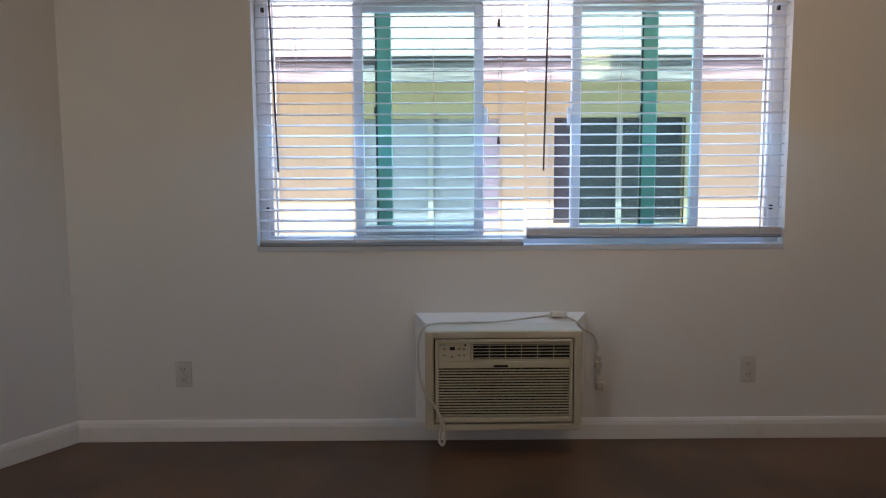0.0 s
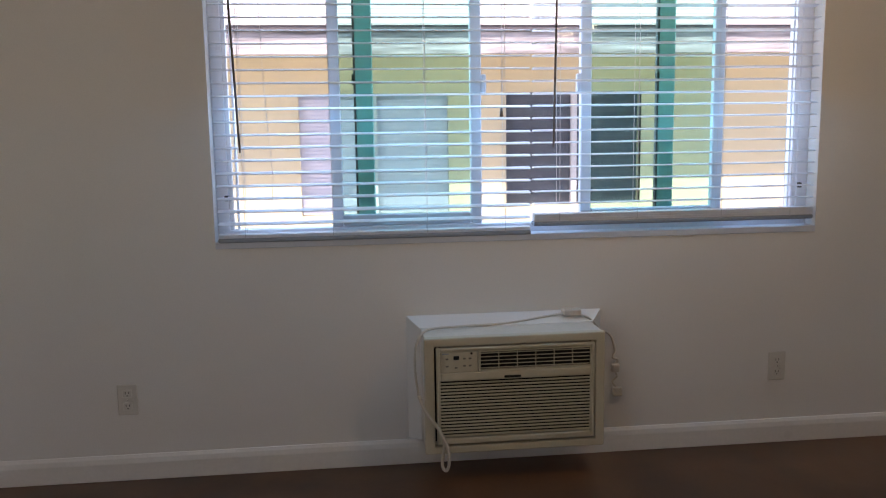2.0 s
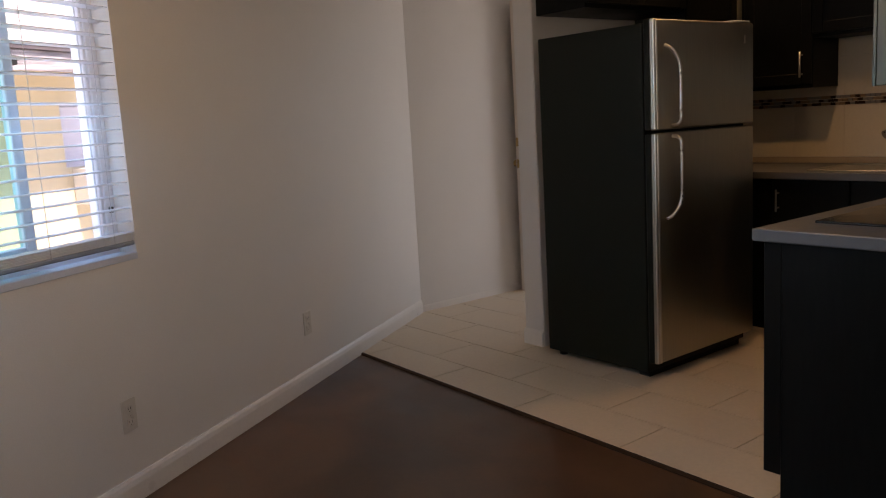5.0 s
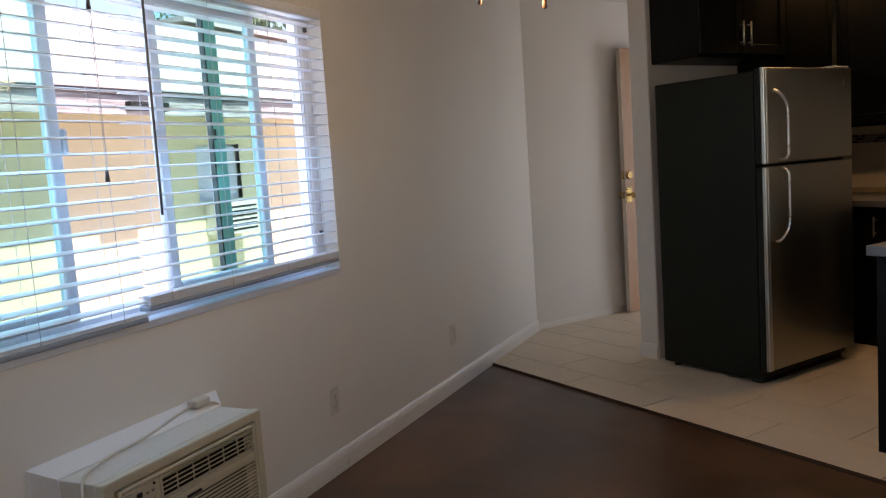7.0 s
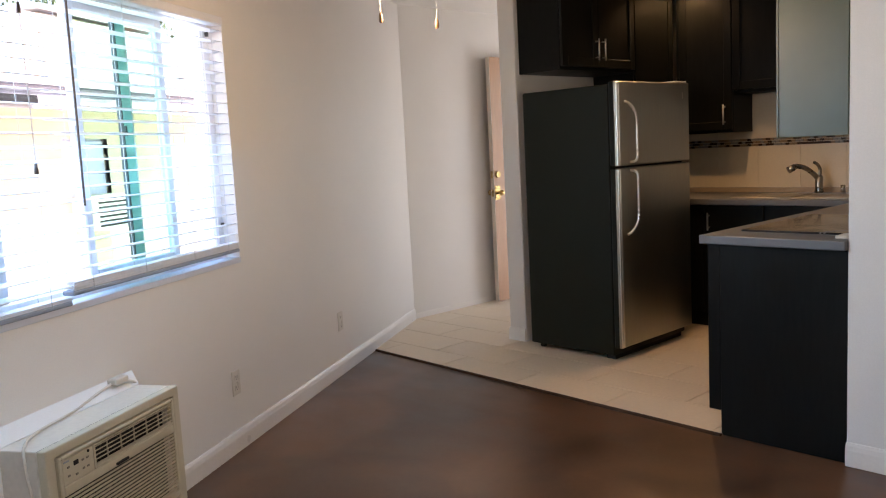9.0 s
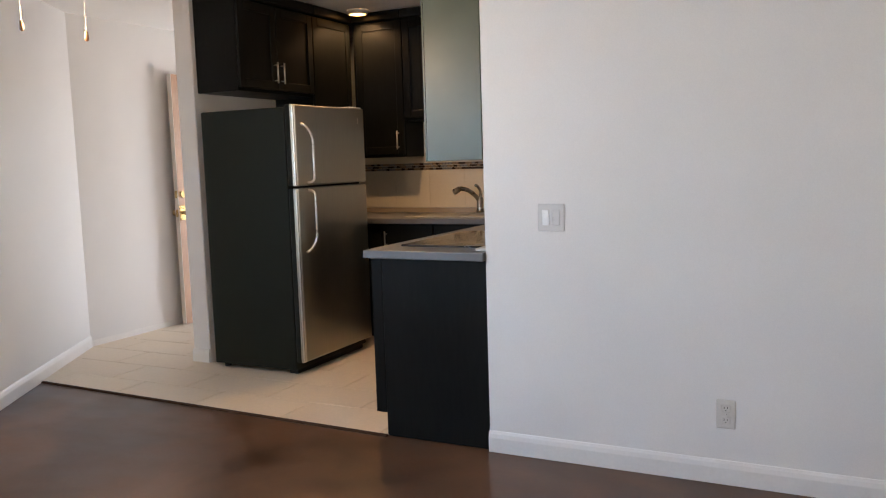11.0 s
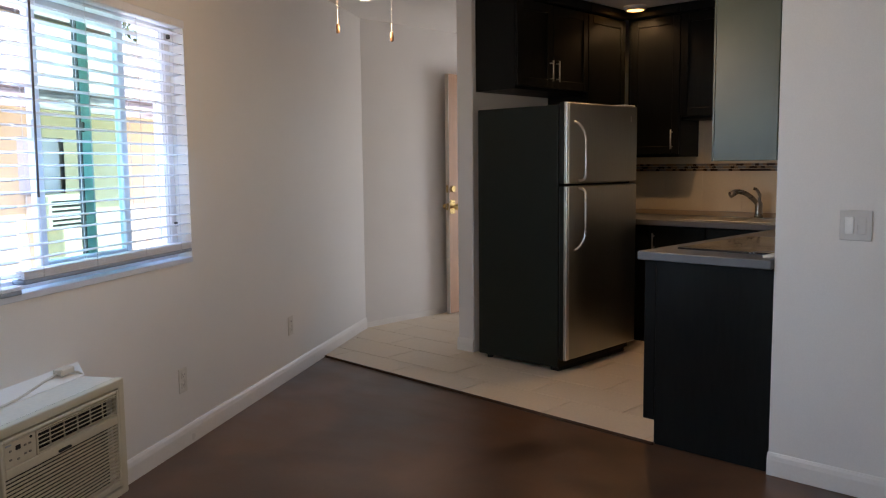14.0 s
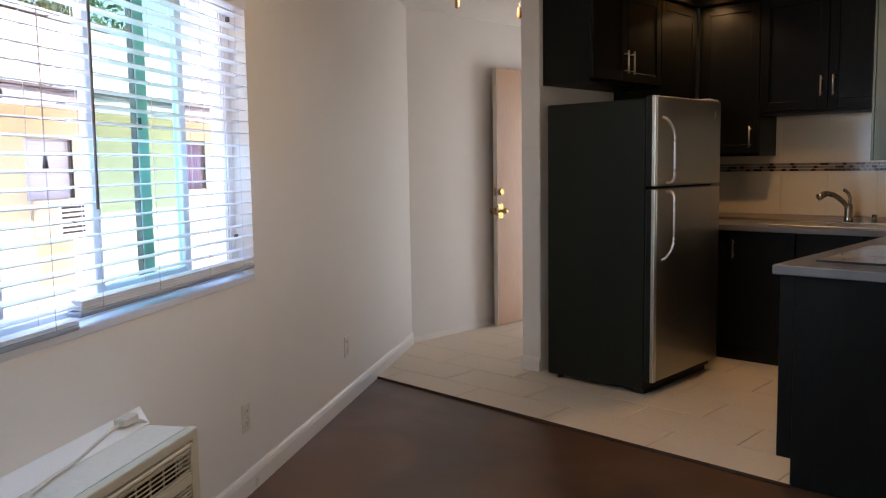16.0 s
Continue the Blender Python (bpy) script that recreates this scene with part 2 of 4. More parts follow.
# ---- building helpers ----
def box(bm, x0, x1, y0, y1, z0, z1, bevel=0.0, seg=1):
    """Adds a block with softened edges to bm."""
    tmp = bmesh.new()
    bmesh.ops.create_cube(tmp, size=1.0, matrix=Matrix.Translation(((x0 + x1) / 2, (y0 + y1) / 2, (z0 + z1) / 2))
                          @ Matrix.Diagonal((x1 - x0, y1 - y0, z1 - z0, 1)))
    if bevel:
        bmesh.ops.bevel(tmp, geom=tmp.edges[:], offset=bevel, segments=seg, affect="EDGES", profile=0.5)
    me = bpy.data.meshes.new("tmp")
    tmp.to_mesh(me)
    tmp.free()
    bm.from_mesh(me)
    bpy.data.meshes.remove(me)
    return bm


def cyl(bm, p, q, r0, r1=None, seg=16):
    """Adds a rod or cone from p to q."""
    p, q = Vector(p), Vector(q)
    m = Matrix.Translation((p + q) / 2) @ (q - p).to_track_quat("Z", "Y").to_matrix().to_4x4()
    bmesh.ops.create_cone(bm, cap_ends=True, segments=seg, radius1=r0, radius2=r0 if r1 is None else r1, depth=(q - p).length, matrix=m)
    return bm


def tube(bm, points, r, seg=8):
    """Adds a bent round tube along a smooth line through points."""
    pts = [Vector(p) for p in points]
    line = []
    for i in range(len(pts) - 1):
        p0, p1, p2, p3 = pts[max(i - 1, 0)], pts[i], pts[i + 1], pts[min(i + 2, len(pts) - 1)]
        for k in range(6):
            t = k / 6
            line.append(0.5 * (2 * p1 + (p2 - p0) * t + (2 * p0 - 5 * p1 + 4 * p2 - p3) * t * t + (3 * p1 - p0 - 3 * p2 + p3) * t ** 3))
    line.append(pts[-1])
    rings = []
    for i, c in enumerate(line):
        d = (line[min(i + 1, len(line) - 1)] - line[max(i - 1, 0)]).normalized()
        q = d.to_track_quat("Z", "Y")
        rings.append([bm.verts.new(c + q @ Vector((r * math.cos(2 * math.pi * k / seg), r * math.sin(2 * math.pi * k / seg), 0))) for k in range(seg)])
    for a, b in zip(rings, rings[1:]):
        for k in range(seg):
            bm.faces.new((a[k], a[(k + 1) % seg], b[(k + 1) % seg], b[k]))
    bm.faces.new(rings[0][::-1])
    bm.faces.new(rings[-1])
    return bm


def lathe(bm, profile, centre=(0, 0, 0), seg=32):
    """Adds a turned shape from (radius, height) pairs."""
    c, rings = Vector(centre), []
    for r, z in profile:
        rings.append([bm.verts.new(c + Vector((max(r, 1e-4) * math.cos(2 * math.pi * k / seg), max(r, 1e-4) * math.sin(2 * math.pi * k / seg), z))) for k in range(seg)])
    for a, b in zip(rings, rings[1:]):
        for k in range(seg):
            bm.faces.new((a[k], a[(k + 1) % seg], b[(k + 1) % seg], b[k]))
    return bm


def mesh_of(name, bm, material, smooth=False):
    me = bpy.data.meshes.new(name)
    bmesh.ops.recalc_face_normals(bm, faces=bm.faces[:])
    bm.to_mesh(me)
    bm.free()
    me.materials.append(material)
    if smooth:
        for f in me.polygons:
            f.use_smooth = True
    return me


def part(name, bm, material, parent, label="", smooth=False):
    ob = new(name, mesh_of(name, bm, material, smooth))
    ob.parent = parent
    if label:
        ob["label"] = label
    return ob


def thing(name, m, label, category, group="", kind=""):
    ob = new(name)
    ob.empty_display_size = 0.1
    ob.matrix_world = m
    return tagged(ob, label, category, group, kind)


def solid(name, bm, material, label, category, m=None, group="", kind="", smooth=False):
    ob = new(name, mesh_of(name, bm, material, smooth))
    if m is not None:
        ob.matrix_world = m
    return tagged(ob, label, category, group, kind)


def B(*args, bevel=0.0, seg=1):
    return box(bmesh.new(), *args, bevel=bevel, seg=seg)


def kitchen_at(a, b, z=0.0):
    return KITCHEN @ Matrix.Translation((a, b, z))


def slab(points, z0, z1):
    """A flat plate over a polygon, between two heights."""
    bm = bmesh.new()
    lo, hi = [bm.verts.new((a, b, z0)) for a, b in points], [bm.verts.new((a, b, z1)) for a, b in points]
    bm.faces.new(lo[::-1])
    bm.faces.new(hi)
    for k in range(len(points)):
        bm.faces.new((lo[k], lo[(k + 1) % len(points)], hi[(k + 1) % len(points)], hi[k]))
    return bm


def ring(x0, x1, z0, z1, y0, y1, left, right, low, high, bevel=0.004):
    """One connected rectangular frame in the x-z plane."""
    bm = bmesh.new()
    out = [(x0, z0), (x1, z0), (x1, z1), (x0, z1)]
    inn = [(x0 + left, z0 + low), (x1 - right, z0 + low), (x1 - right, z1 - high), (x0 + left, z1 - high)]
    v = [[bm.verts.new((x, y, z)) for x, z in loop] for y in (y0, y1) for loop in (out, inn)]
    for k in range(4):
        j = (k + 1) % 4
        for a, b in ((0, 1), (1, 3), (3, 2), (2, 0)):
            bm.faces.new((v[a][k], v[a][j], v[b][j], v[b][k]))
    bmesh.ops.recalc_face_normals(bm, faces=bm.faces[:])
    if bevel:
        bmesh.ops.bevel(bm, geom=bm.edges[:], offset=bevel, segments=2, affect="EDGES", profile=0.5)
    return bm


# ---- structure: living room ----
CORNER_L = Vector((-1.824, WALL_Y))
LEFT_A = (KITCHEN.inverted() @ Vector((CORNER_L.x, CORNER_L.y, 0))).x

bm = bmesh.new()
for x0, x1, z0, z1 in ((-1.90, WIN_L, 0, CEIL), (WIN_R, 4.02, 0, CEIL), (WIN_L, WIN_R, WIN_T, CEIL)):
    box(bm, x0, x1, WALL_Y, WALL_Y + WALL_T, z0, z1)
for x0, x1, z0, z1 in ((WIN_L, -0.27, 0, WIN_B), (0.39, WIN_R, 0, WIN_B), (-0.27, 0.39, 0, 0.114), (-0.27, 0.39, 0.540, WIN_B)):
    box(bm, x0, x1, WALL_Y, WALL_Y + WALL_T, z0, z1)
solid("wall_north", bm, WALL, "warm white painted wall with the window", "wall", kind="structure")
solid("wall_west", B(LEFT_A - 0.12, LEFT_A, BACK_B - 0.12, 0.60, 0, CEIL), WALL, "warm white painted side wall", "wall", KITCHEN, kind="structure")
bm = bmesh.new()
for a0, a1, z0, z1 in ((LEFT_A, -3.75, 0, CEIL), (-2.15, 0.12, 0, CEIL), (-3.75, -2.15, 0, 0.9), (-3.75, -2.15, 2.0, CEIL)):
    box(bm, a0, a1, BACK_B - 0.12, BACK_B, z0, z1)
solid("wall_south", bm, WALL, "plain white painted wall with an unseen window opening", "wall", KITCHEN, kind="structure")
solid("wall_east", B(0, 0.12, BACK_B, 0, 0, CEIL, bevel=0.004), WALL, "warm white wall with light switch beside the kitchen", "wall", KITCHEN, kind="structure")
solid("floor", slab([(LEFT_A - 0.1, BACK_B - 0.1), (0.03, BACK_B - 0.1), (0.12, 3.14), (LEFT_A - 0.02, 0.61)], -0.10, -0.002), FLOOR, "dark brown vinyl floor with a soft sheen", "floor", KITCHEN, kind="structure")
# Beyond the south and entry walls the slab is an added, unseen sun shade.
solid("ceiling", slab([(LEFT_A - 0.12, BACK_B - 2.6), (4.9, BACK_B - 2.6), (4.9, 3.70), (0.88, 3.70), (LEFT_A - 0.12, 0.66)], CEIL, CEIL + 0.1), CEILING, "white painted ceiling, extended outside as an unseen sun shade", "ceiling", KITCHEN, kind="structure")

# ---- structure: kitchen and entry ----
BACK_A, PIER_A = 2.49, 0.83
solid("wall_kitchen_side", B(0.12, BACK_A + 0.12, -0.12, 0, 0, CEIL), WALL, "warm white kitchen side wall", "wall", KITCHEN, kind="structure")
solid("wall_kitchen_back", B(BACK_A, BACK_A + 0.12, 0, 2.37, 0, CEIL), WALL, "warm white kitchen back wall", "wall", KITCHEN, kind="structure")
solid("wall_pier", B(PIER_A, 2.75, 2.37, 2.512, 0, CEIL, bevel=0.006), WALL, "white wall end between kitchen and entry", "wall", KITCHEN, kind="structure")
solid("wall_entry", B(0.90, 2.87, 3.58, 3.70, 0, CEIL), WALL, "white entry wall behind the open door", "wall", KITCHEN, kind="structure")
bm = B(2.75, 2.87, 2.512, 2.62, 0, CEIL)
box(bm, 2.75, 2.87, 3.48, 3.58, 0, CEIL)
box(bm, 2.75, 2.87, 2.62, 3.48, 2.06, CEIL)
solid("wall_entry_end", bm, WALL, "white entry wall with the open front doorway", "wall", KITCHEN, kind="structure")


# ---- baseboards ----
def baseboard(name, length, m, h=0.095, t=0.014):
    bm = bmesh.new()
    prof = [(0, 0), (t, 0), (t, h - 0.03), (t * 0.75, h - 0.012), (t * 0.35, h), (0, h)]
    ends = [[bm.verts.new((x, -d, z)) for d, z in prof] for x in (0, length)]
    for k in range(len(prof)):
        bm.faces.new((ends[0][k], ends[0][(k + 1) % len(prof)], ends[1][(k + 1) % len(prof)], ends[1][k]))
    bm.faces.new(ends[0])
    bm.faces.new(ends[1][::-1])
    return solid(name, bm, TRIM, "white painted baseboard along the wall", "baseboard", m, kind="structure")


baseboard("baseboard", 5.755, Matrix.Translation((-1.824, WALL_Y, 0)))
baseboard("baseboard", 3.87, KITCHEN @ Matrix.Translation((LEFT_A, BACK_B, 0)) @ Matrix.Rotation(radians(90), 4, "Z"))
baseboard("baseboard", 3.29, KITCHEN @ Matrix.Translation((0, 0, 0)) @ Matrix.Rotation(radians(-90), 4, "Z"))
baseboard("baseboard", 0.142, KITCHEN @ Matrix.Translation((PIER_A, 2.512, 0)) @ Matrix.Rotation(radians(-90), 4, "Z"))
baseboard("baseboard", 1.85, KITCHEN @ Matrix.Translation((0.90, 3.58, 0)), h=0.05, t=0.006)


# ---- window ----
def window():
    w = thing("window_1", Matrix.Translation((0, 0, 0)), "white vinyl sliding window with teal tinted sashes", "window", kind="structure")
    y0, y1 = 4.03, 4.10
    part("window_frame", ring(WIN_L, WIN_R, WIN_B, WIN_T, y0, y1, 0.045, 0.045, 0.04, 0.04), LITJAMB, w)
    for x in (-0.446, 0.727):
        part("mullion", B(x - 0.032, x + 0.032, 4.072, 4.098, WIN_B + 0.04, WIN_T - 0.04, bevel=0.004), MULLION, w, "darker meeting stile behind the tinted sash")
        # Solid dark strip that draws the shadow line along the stile's left edge.
        part("stile_shadow", B(x - 0.040, x - 0.0325, 4.074, 4.094, WIN_B + 0.04, WIN_T - 0.04), GUTTERSHADE, w, "dark strip in place of the shadow beside the stile")
        part("catch", B(x - 0.046, x - 0.036, 4.056, 4.074, 1.435, 1.475, bevel=0.002), SLOT, w, "small black sash catch")
    for x0, x1 in ((WIN_L + 0.045, -0.478), (-0.414, 0.695), (0.759, WIN_R - 0.045)):
        g = part("pane", B(x0, x1, 4.083, 4.087, WIN_B + 0.04, WIN_T - 0.04), CLEAR, w)
        g.visible_shadow = False
    for x0, x1, hx in ((-0.578, -0.010, -0.010), (0.374, 0.945, 0.374)):
        sash = part("sash", B(x0, x0 + 0.042, 4.036, 4.066, WIN_B + 0.042, WIN_T - 0.042, bevel=0.004), VINYL, w)
        part("stile", B(x1 - 0.042, x1, 4.036, 4.066, WIN_B + 0.042, WIN_T - 0.042, bevel=0.004), VINYL, sash)
        part("rail", B(x0 + 0.042, x1 - 0.042, 4.036, 4.066, WIN_B + 0.042, WIN_B + 0.085, bevel=0.004), VINYL, sash)
        part("rail", B(x0 + 0.042, x1 - 0.042, 4.036, 4.066, WIN_T - 0.085, WIN_T - 0.042, bevel=0.004), VINYL, sash)
        g = part("pane", B(x0 + 0.042, x1 - 0.042, 4.049, 4.053, WIN_B + 0.085, WIN_T - 0.085), TEALGLASS, sash)
        g.visible_shadow = False
        s = 1 if hx < 0.2 else -1
        part("latch", B(min(hx, hx + 0.018 * s), max(hx, hx + 0.018 * s), 4.028, 4.05, 1.40, 1.47, bevel=0.004), VINYL, sash, "white pull latch")
    for x0, x1 in ((WIN_L + 0.045, WIN_L + 0.060), (WIN_R - 0.060, WIN_R - 0.045), (WIN_L + 0.072, WIN_L + 0.080), (WIN_R - 0.080, WIN_R - 0.072)):
        part("jamb_stop", B(x0, x1, y0 + 0.004, y0 + 0.030, WIN_B + 0.04, WIN_T - 0.04, bevel=0.002), LITJAMB, w)
    part("window_sill", B(WIN_L, WIN_R, WALL_Y - 0.004, y0, WIN_B - 0.02, WIN_B + 0.004, bevel=0.002), VINYL, w)


window()


def blind(x0, x1, bottom, stack, wand_x, cord_x, tilt, label):
    b = thing("window_blind", Matrix.Translation((x0, 3.972, 0)), label, "blind", group="window blinds")
    w = x1 - x0
    part("head_rail", B(0, w, -0.03, 0.03, WIN_T - 0.04, WIN_T - 0.003, bevel=0.004), BLIND, b)
    part("bottom_rail", B(0.002, w - 0.002, -0.026, 0.026, bottom, bottom + 0.016, bevel=0.004), RAIL, b)
    pitch, z = 0.0455, bottom + 0.016
    slat = bmesh.new()
    prof = [(-0.025, -0.0022), (-0.012, 0.0008), (0, 0.0016), (0.012, 0.0008), (0.025, -0.0022)]
    top = [[slat.verts.new((x, d, zz + 0.0013)) for d, zz in prof] for x in (0.004, w - 0.004)]
    low = [[slat.verts.new((x, d, zz - 0.0013)) for d, zz in prof] for x in (0.004, w - 0.004)]
    n = len(prof)
    for k in range(n - 1):
        slat.faces.new((top[0][k], top[0][k + 1], top[1][k + 1], top[1][k]))
        slat.faces.new((low[0][k + 1], low[0][k], low[1][k], low[1][k + 1]))
    for e in (0, n - 1):
        slat.faces.new((top[0][e], top[1][e], low[1][e], low[0][e]))
    for s in (0, 1):
        slat.faces.new([*top[s], *low[s][::-1]])
    me = mesh_of("slat", slat, BLIND)
    rng = random.Random(int(100 * x0) + 7)
    for i in range(stack):
        z += 0.0042
        o = new("slat", me)
        o.parent, o.matrix_local = b, Matrix.Translation((0, rng.uniform(-0.002, 0.002), z))
    z = WIN_T - 0.066
    while z > bottom + 0.03 + stack * 0.0042:
        o = new("slat", me)
        o.parent = b
        o.matrix_local = pose(0, 0, z, tilt + rng.uniform(-1.2, 1.2), rng.uniform(-0.08, 0.08), 0)
        z -= pitch
    for x in (0.10, w * 0.36, w * 0.66, w - 0.10):
        cord = bmesh.new()
        for d in (-0.026, 0.026):
            cyl(cord, (x, d, bottom + 0.012), (x, d, WIN_T - 0.05), 0.0011, seg=5)
        part("ladder_cord", cord, STRING, b)
    wand = cyl(bmesh.new(), (wand_x[0] - x0, -0.042, WIN_T - 0.04), (wand_x[1] - x0, -0.046, 1.196), 0.0042, seg=8)
    part("tilt_wand", wand, WAND, b, "smoky plastic tilt wand")
    if cord_x:
        cord = cyl(bmesh.new(), (cord_x - x0, -0.036, 1.33), (cord_x - x0, -0.036, WIN_T - 0.04), 0.001, seg=5)
        cyl(cord, (cord_x - x0 + 0.004, -0.037, 1.84), (cord_x - x0 + 0.004, -0.037, WIN_T - 0.04), 0.001, seg=5)
        part("pull_cord", cord, STRING, b)
        slack = tube(bmesh.new(), [(0.175, -0.034, WIN_T - 0.04), (0.182, -0.037, 1.70), (0.190, -0.040, 1.40), (0.206, -0.036, 1.12), (0.198, -0.034, 1.00)], 0.0011, 5)
        part("lift_cord", slack, STRING, b)
        for z in (1.31, 1.80):
            part("tassel", cyl(bmesh.new(), (cord_x - x0, -0.036, z), (cord_x - x0, -0.036, z + 0.032), 0.0075, 0.0045, 10), WAND, b, "dark cord tassel", smooth=True)
    for x, z in ((0.03, 1.03), (0.03, 1.885)) if x0 < 0 else ((w - 0.03, 1.03), (w - 0.03, 1.885)):
        part("clip", B(x - 0.007, x + 0.007, 0.03, 0.044, z - 0.01, z + 0.01, bevel=0.002), SLOT, b, "dark clip")
    return b


blind(-0.990, 0.163, 0.872, 3, (-0.915, -0.893), 0.048, 6, "white slatted window blind lowered to the sill, slats open")
blind(0.170, 1.284, 0.902, 7, (0.256, 0.240), 0, -2, "white slatted window blind, bottom slats stacked above the sill")


# ---- wall air conditioner ----
def air_conditioner():
    x0, x1, z0, z1, yf = -0.270, 0.385, 0.114, 0.540, 3.735
    t = thing("air_conditioner", Matrix.Translation((0, WALL_Y, 0.0)), "ivory through-wall air conditioner with louvred front, set low in the wall", "air conditioner")
    d = yf - WALL_Y
    part("sleeve", ring(x0 + 0.003, x1 - 0.003, z0 + 0.003, z1 - 0.002, d + 0.034, 0.14, 0.036, 0.034, 0.028, 0.032, 0.004), SLEEVE, t, "white painted wall sleeve")
    part("bezel", ring(x0, x1, z0, z1, d, d + 0.031, 0.036, 0.034, 0.028, 0.032, 0.005), ACSHELL, t)
    fl = bmesh.new()
    loops = [[fl.verts.new(q) for q in ((xa, y, za), (xb, y, za), (xb, y, zb), (xa, y, zb))] for y, xa, xb, za, zb in
             ((-0.001, x0 - 0.046, x1 + 0.050, z0 - 0.012, z1 + 0.036), (-0.004, x0 - 0.044, x1 + 0.047, z0 - 0.012, z1 + 0.034),
              (-0.062, x0 - 0.001, x1 + 0.001, z0 - 0.002, z1 + 0.001), (-0.062, x0 + 0.006, x1 - 0.006, z0 + 0.006, z1 - 0.006))]
    for a, b in zip(loops, loops[1:]):
        for k in range(4):
            fl.faces.new((a[k], a[(k + 1) % 4], b[(k + 1) % 4], b[k]))
    part("wall_flange", fl, WALL, t, "white painted tapered wall flange")
    px0, px1, pz0, pz1 = x0 + 0.043, x1 - 0.039, z0 + 0.037, z1 - 0.036
    part("chassis", B(px0 - 0.006, px1 + 0.004, d + 0.05, 0.13, pz0 - 0.008, pz1 + 0.003), ACDARK, t)
    fp = part("front_panel", B(px0 + 0.0145, px1 - 0.0125, d - 0.004, d + 0.02, pz0 + 0.232, pz0 + 0.262, bevel=0.003), ACSHELL, t)
    for q in ((px0, px0 + 0.014, pz0, pz1), (px1 - 0.012, px1, pz0, pz1), (px0 + 0.014, px1 - 0.012, pz0, pz0 + 0.022), (px0 + 0.014, px1 - 0.012, pz1 - 0.012, pz1)):
        part("panel_rim", B(q[0], q[1], d - 0.004, d + 0.02, q[2], q[3], bevel=0.003), ACSHELL, fp)
    n = 17
    for i in range(n):
        z = pz0 + 0.028 + i * (0.204 / n)
        bow = bmesh.new()
        box(bow, px0 + 0.014, px1 - 0.012, d - 0.001, d + 0.005, z, z + 0.0058, 0.0010)
        part("louvre", bow, ACSHELL, fp)
    part("dark_seam", B(x0 + 0.008, x1 - 0.012, d + 0.0312, d + 0.0338, z1 - 0.012, z1 - 0.003), ACDARK, t, "dark seam behind the bezel")
    part("filter_tab", B(-0.005 + 0.02, 0.075, d - 0.010, d, pz0 + 0.238, pz0 + 0.246, bevel=0.002), ACDARK, fp, "dark filter pull tab")
    gx0, gz0, gz1 = px0 + 0.158, pz0 + 0.268, pz1 - 0.018
    grille = part("outlet_grille", B(gx0 - 0.008, gx0, d - 0.004, d + 0.02, gz0 - 0.006, gz1 + 0.004, bevel=0.002), ACSHELL, t)
    for z in (gz0 - 0.002, gz1 + 0.001):
        part("grille_rim", B(gx0, px1 - 0.012, d - 0.003, d + 0.016, z - 0.002, z + 0.002, bevel=0.001), ACSHELL, grille)
    for i in range(5):
        z = gz0 + (gz1 - gz0) * (i + 0.5) / 5
        part("vane", B(gx0, px1 - 0.012, d + 0.001, d + 0.006, z - 0.0013, z + 0.0013, bevel=0.0005), ACSHELL, grille)
    for i in range(5):
        x = gx0 + (px1 - 0.012 - gx0) * (i + 1) / 6
        part("divider", B(x - 0.0011, x + 0.0011, d + 0.0065, d + 0.011, gz0, gz1), ACSHELL, grille)
    cp = part("control_panel", B(px0 + 0.014, gx0 - 0.009, d - 0.002, d + 0.02, gz0 - 0.006, gz1 + 0.004, bevel=0.003), ACSHELL, t)
    cx, cz = px0 + 0.07, (gz0 + gz1) / 2
    part("display", B(cx - 0.009, cx + 0.011, d - 0.004, d, cz + 0.008, cz + 0.022, bevel=0.001), ACDARK, cp)
    for ox, oz in ((-0.032, 0.012), (-0.032, -0.014), (0.0, -0.02), (0.03, 0.012), (0.05, 0.012), (0.03, -0.014), (0.05, -0.014)):
        part("button", B(cx + ox - 0.005, cx + ox + 0.005, d - 0.0045, d, cz + oz - 0.003, cz + oz + 0.003, bevel=0.001), BUTTON, cp)
    part("knob", cyl(bmesh.new(), (cx + 0.055, d - 0.005, cz + 0.03), (cx + 0.055, d, cz + 0.03), 0.004), ACDARK, cp)
    part("maker_mark", B(cx - 0.05, cx - 0.026, d - 0.003, d, cz + 0.028, cz + 0.033), RAIL, cp)
    c = bmesh.new()
    tube(c, [(x0 - 0.020, -0.205, 0.33), (x0 - 0.030, -0.19, 0.42), (x0 - 0.022, -0.17, 0.51), (x0 + 0.02, -0.14, z1 + 0.012), (x0 + 0.15, -0.08, z1 + 0.007),
             (x0 + 0.33, -0.055, z1 + 0.006), (x0 + 0.47, -0.035, z1 + 0.020), (0.285, -0.03, z1 + 0.030)], 0.0045)
    tube(c, [(0.30, -0.03, z1 + 0.030), (0.37, -0.05, z1 + 0.014), (x1 + 0.03, -0.05, z1 - 0.03), (x1 + 0.086, -0.014, 0.47), (x1 + 0.106, -0.012, 0.41), (x1 + 0.094, -0.020, 0.385),
             (x1 + 0.118, -0.014, 0.372), (x1 + 0.102, -0.012, 0.35)], 0.0045)
    tube(c, [(x0 - 0.020, -0.205, 0.33), (x0 + 0.005, -0.228, 0.27), (x0 + 0.045, -0.232, 0.215), (x0 + 0.078, -0.233, 0.14), (x0 + 0.082, -0.234, 0.085), (x0 + 0.072, -0.235, 0.058),
             (x0 + 0.058, -0.233, 0.075), (x0 + 0.062, -0.230, 0.12), (x0 + 0.070, -0.228, 0.17)], 0.0062)
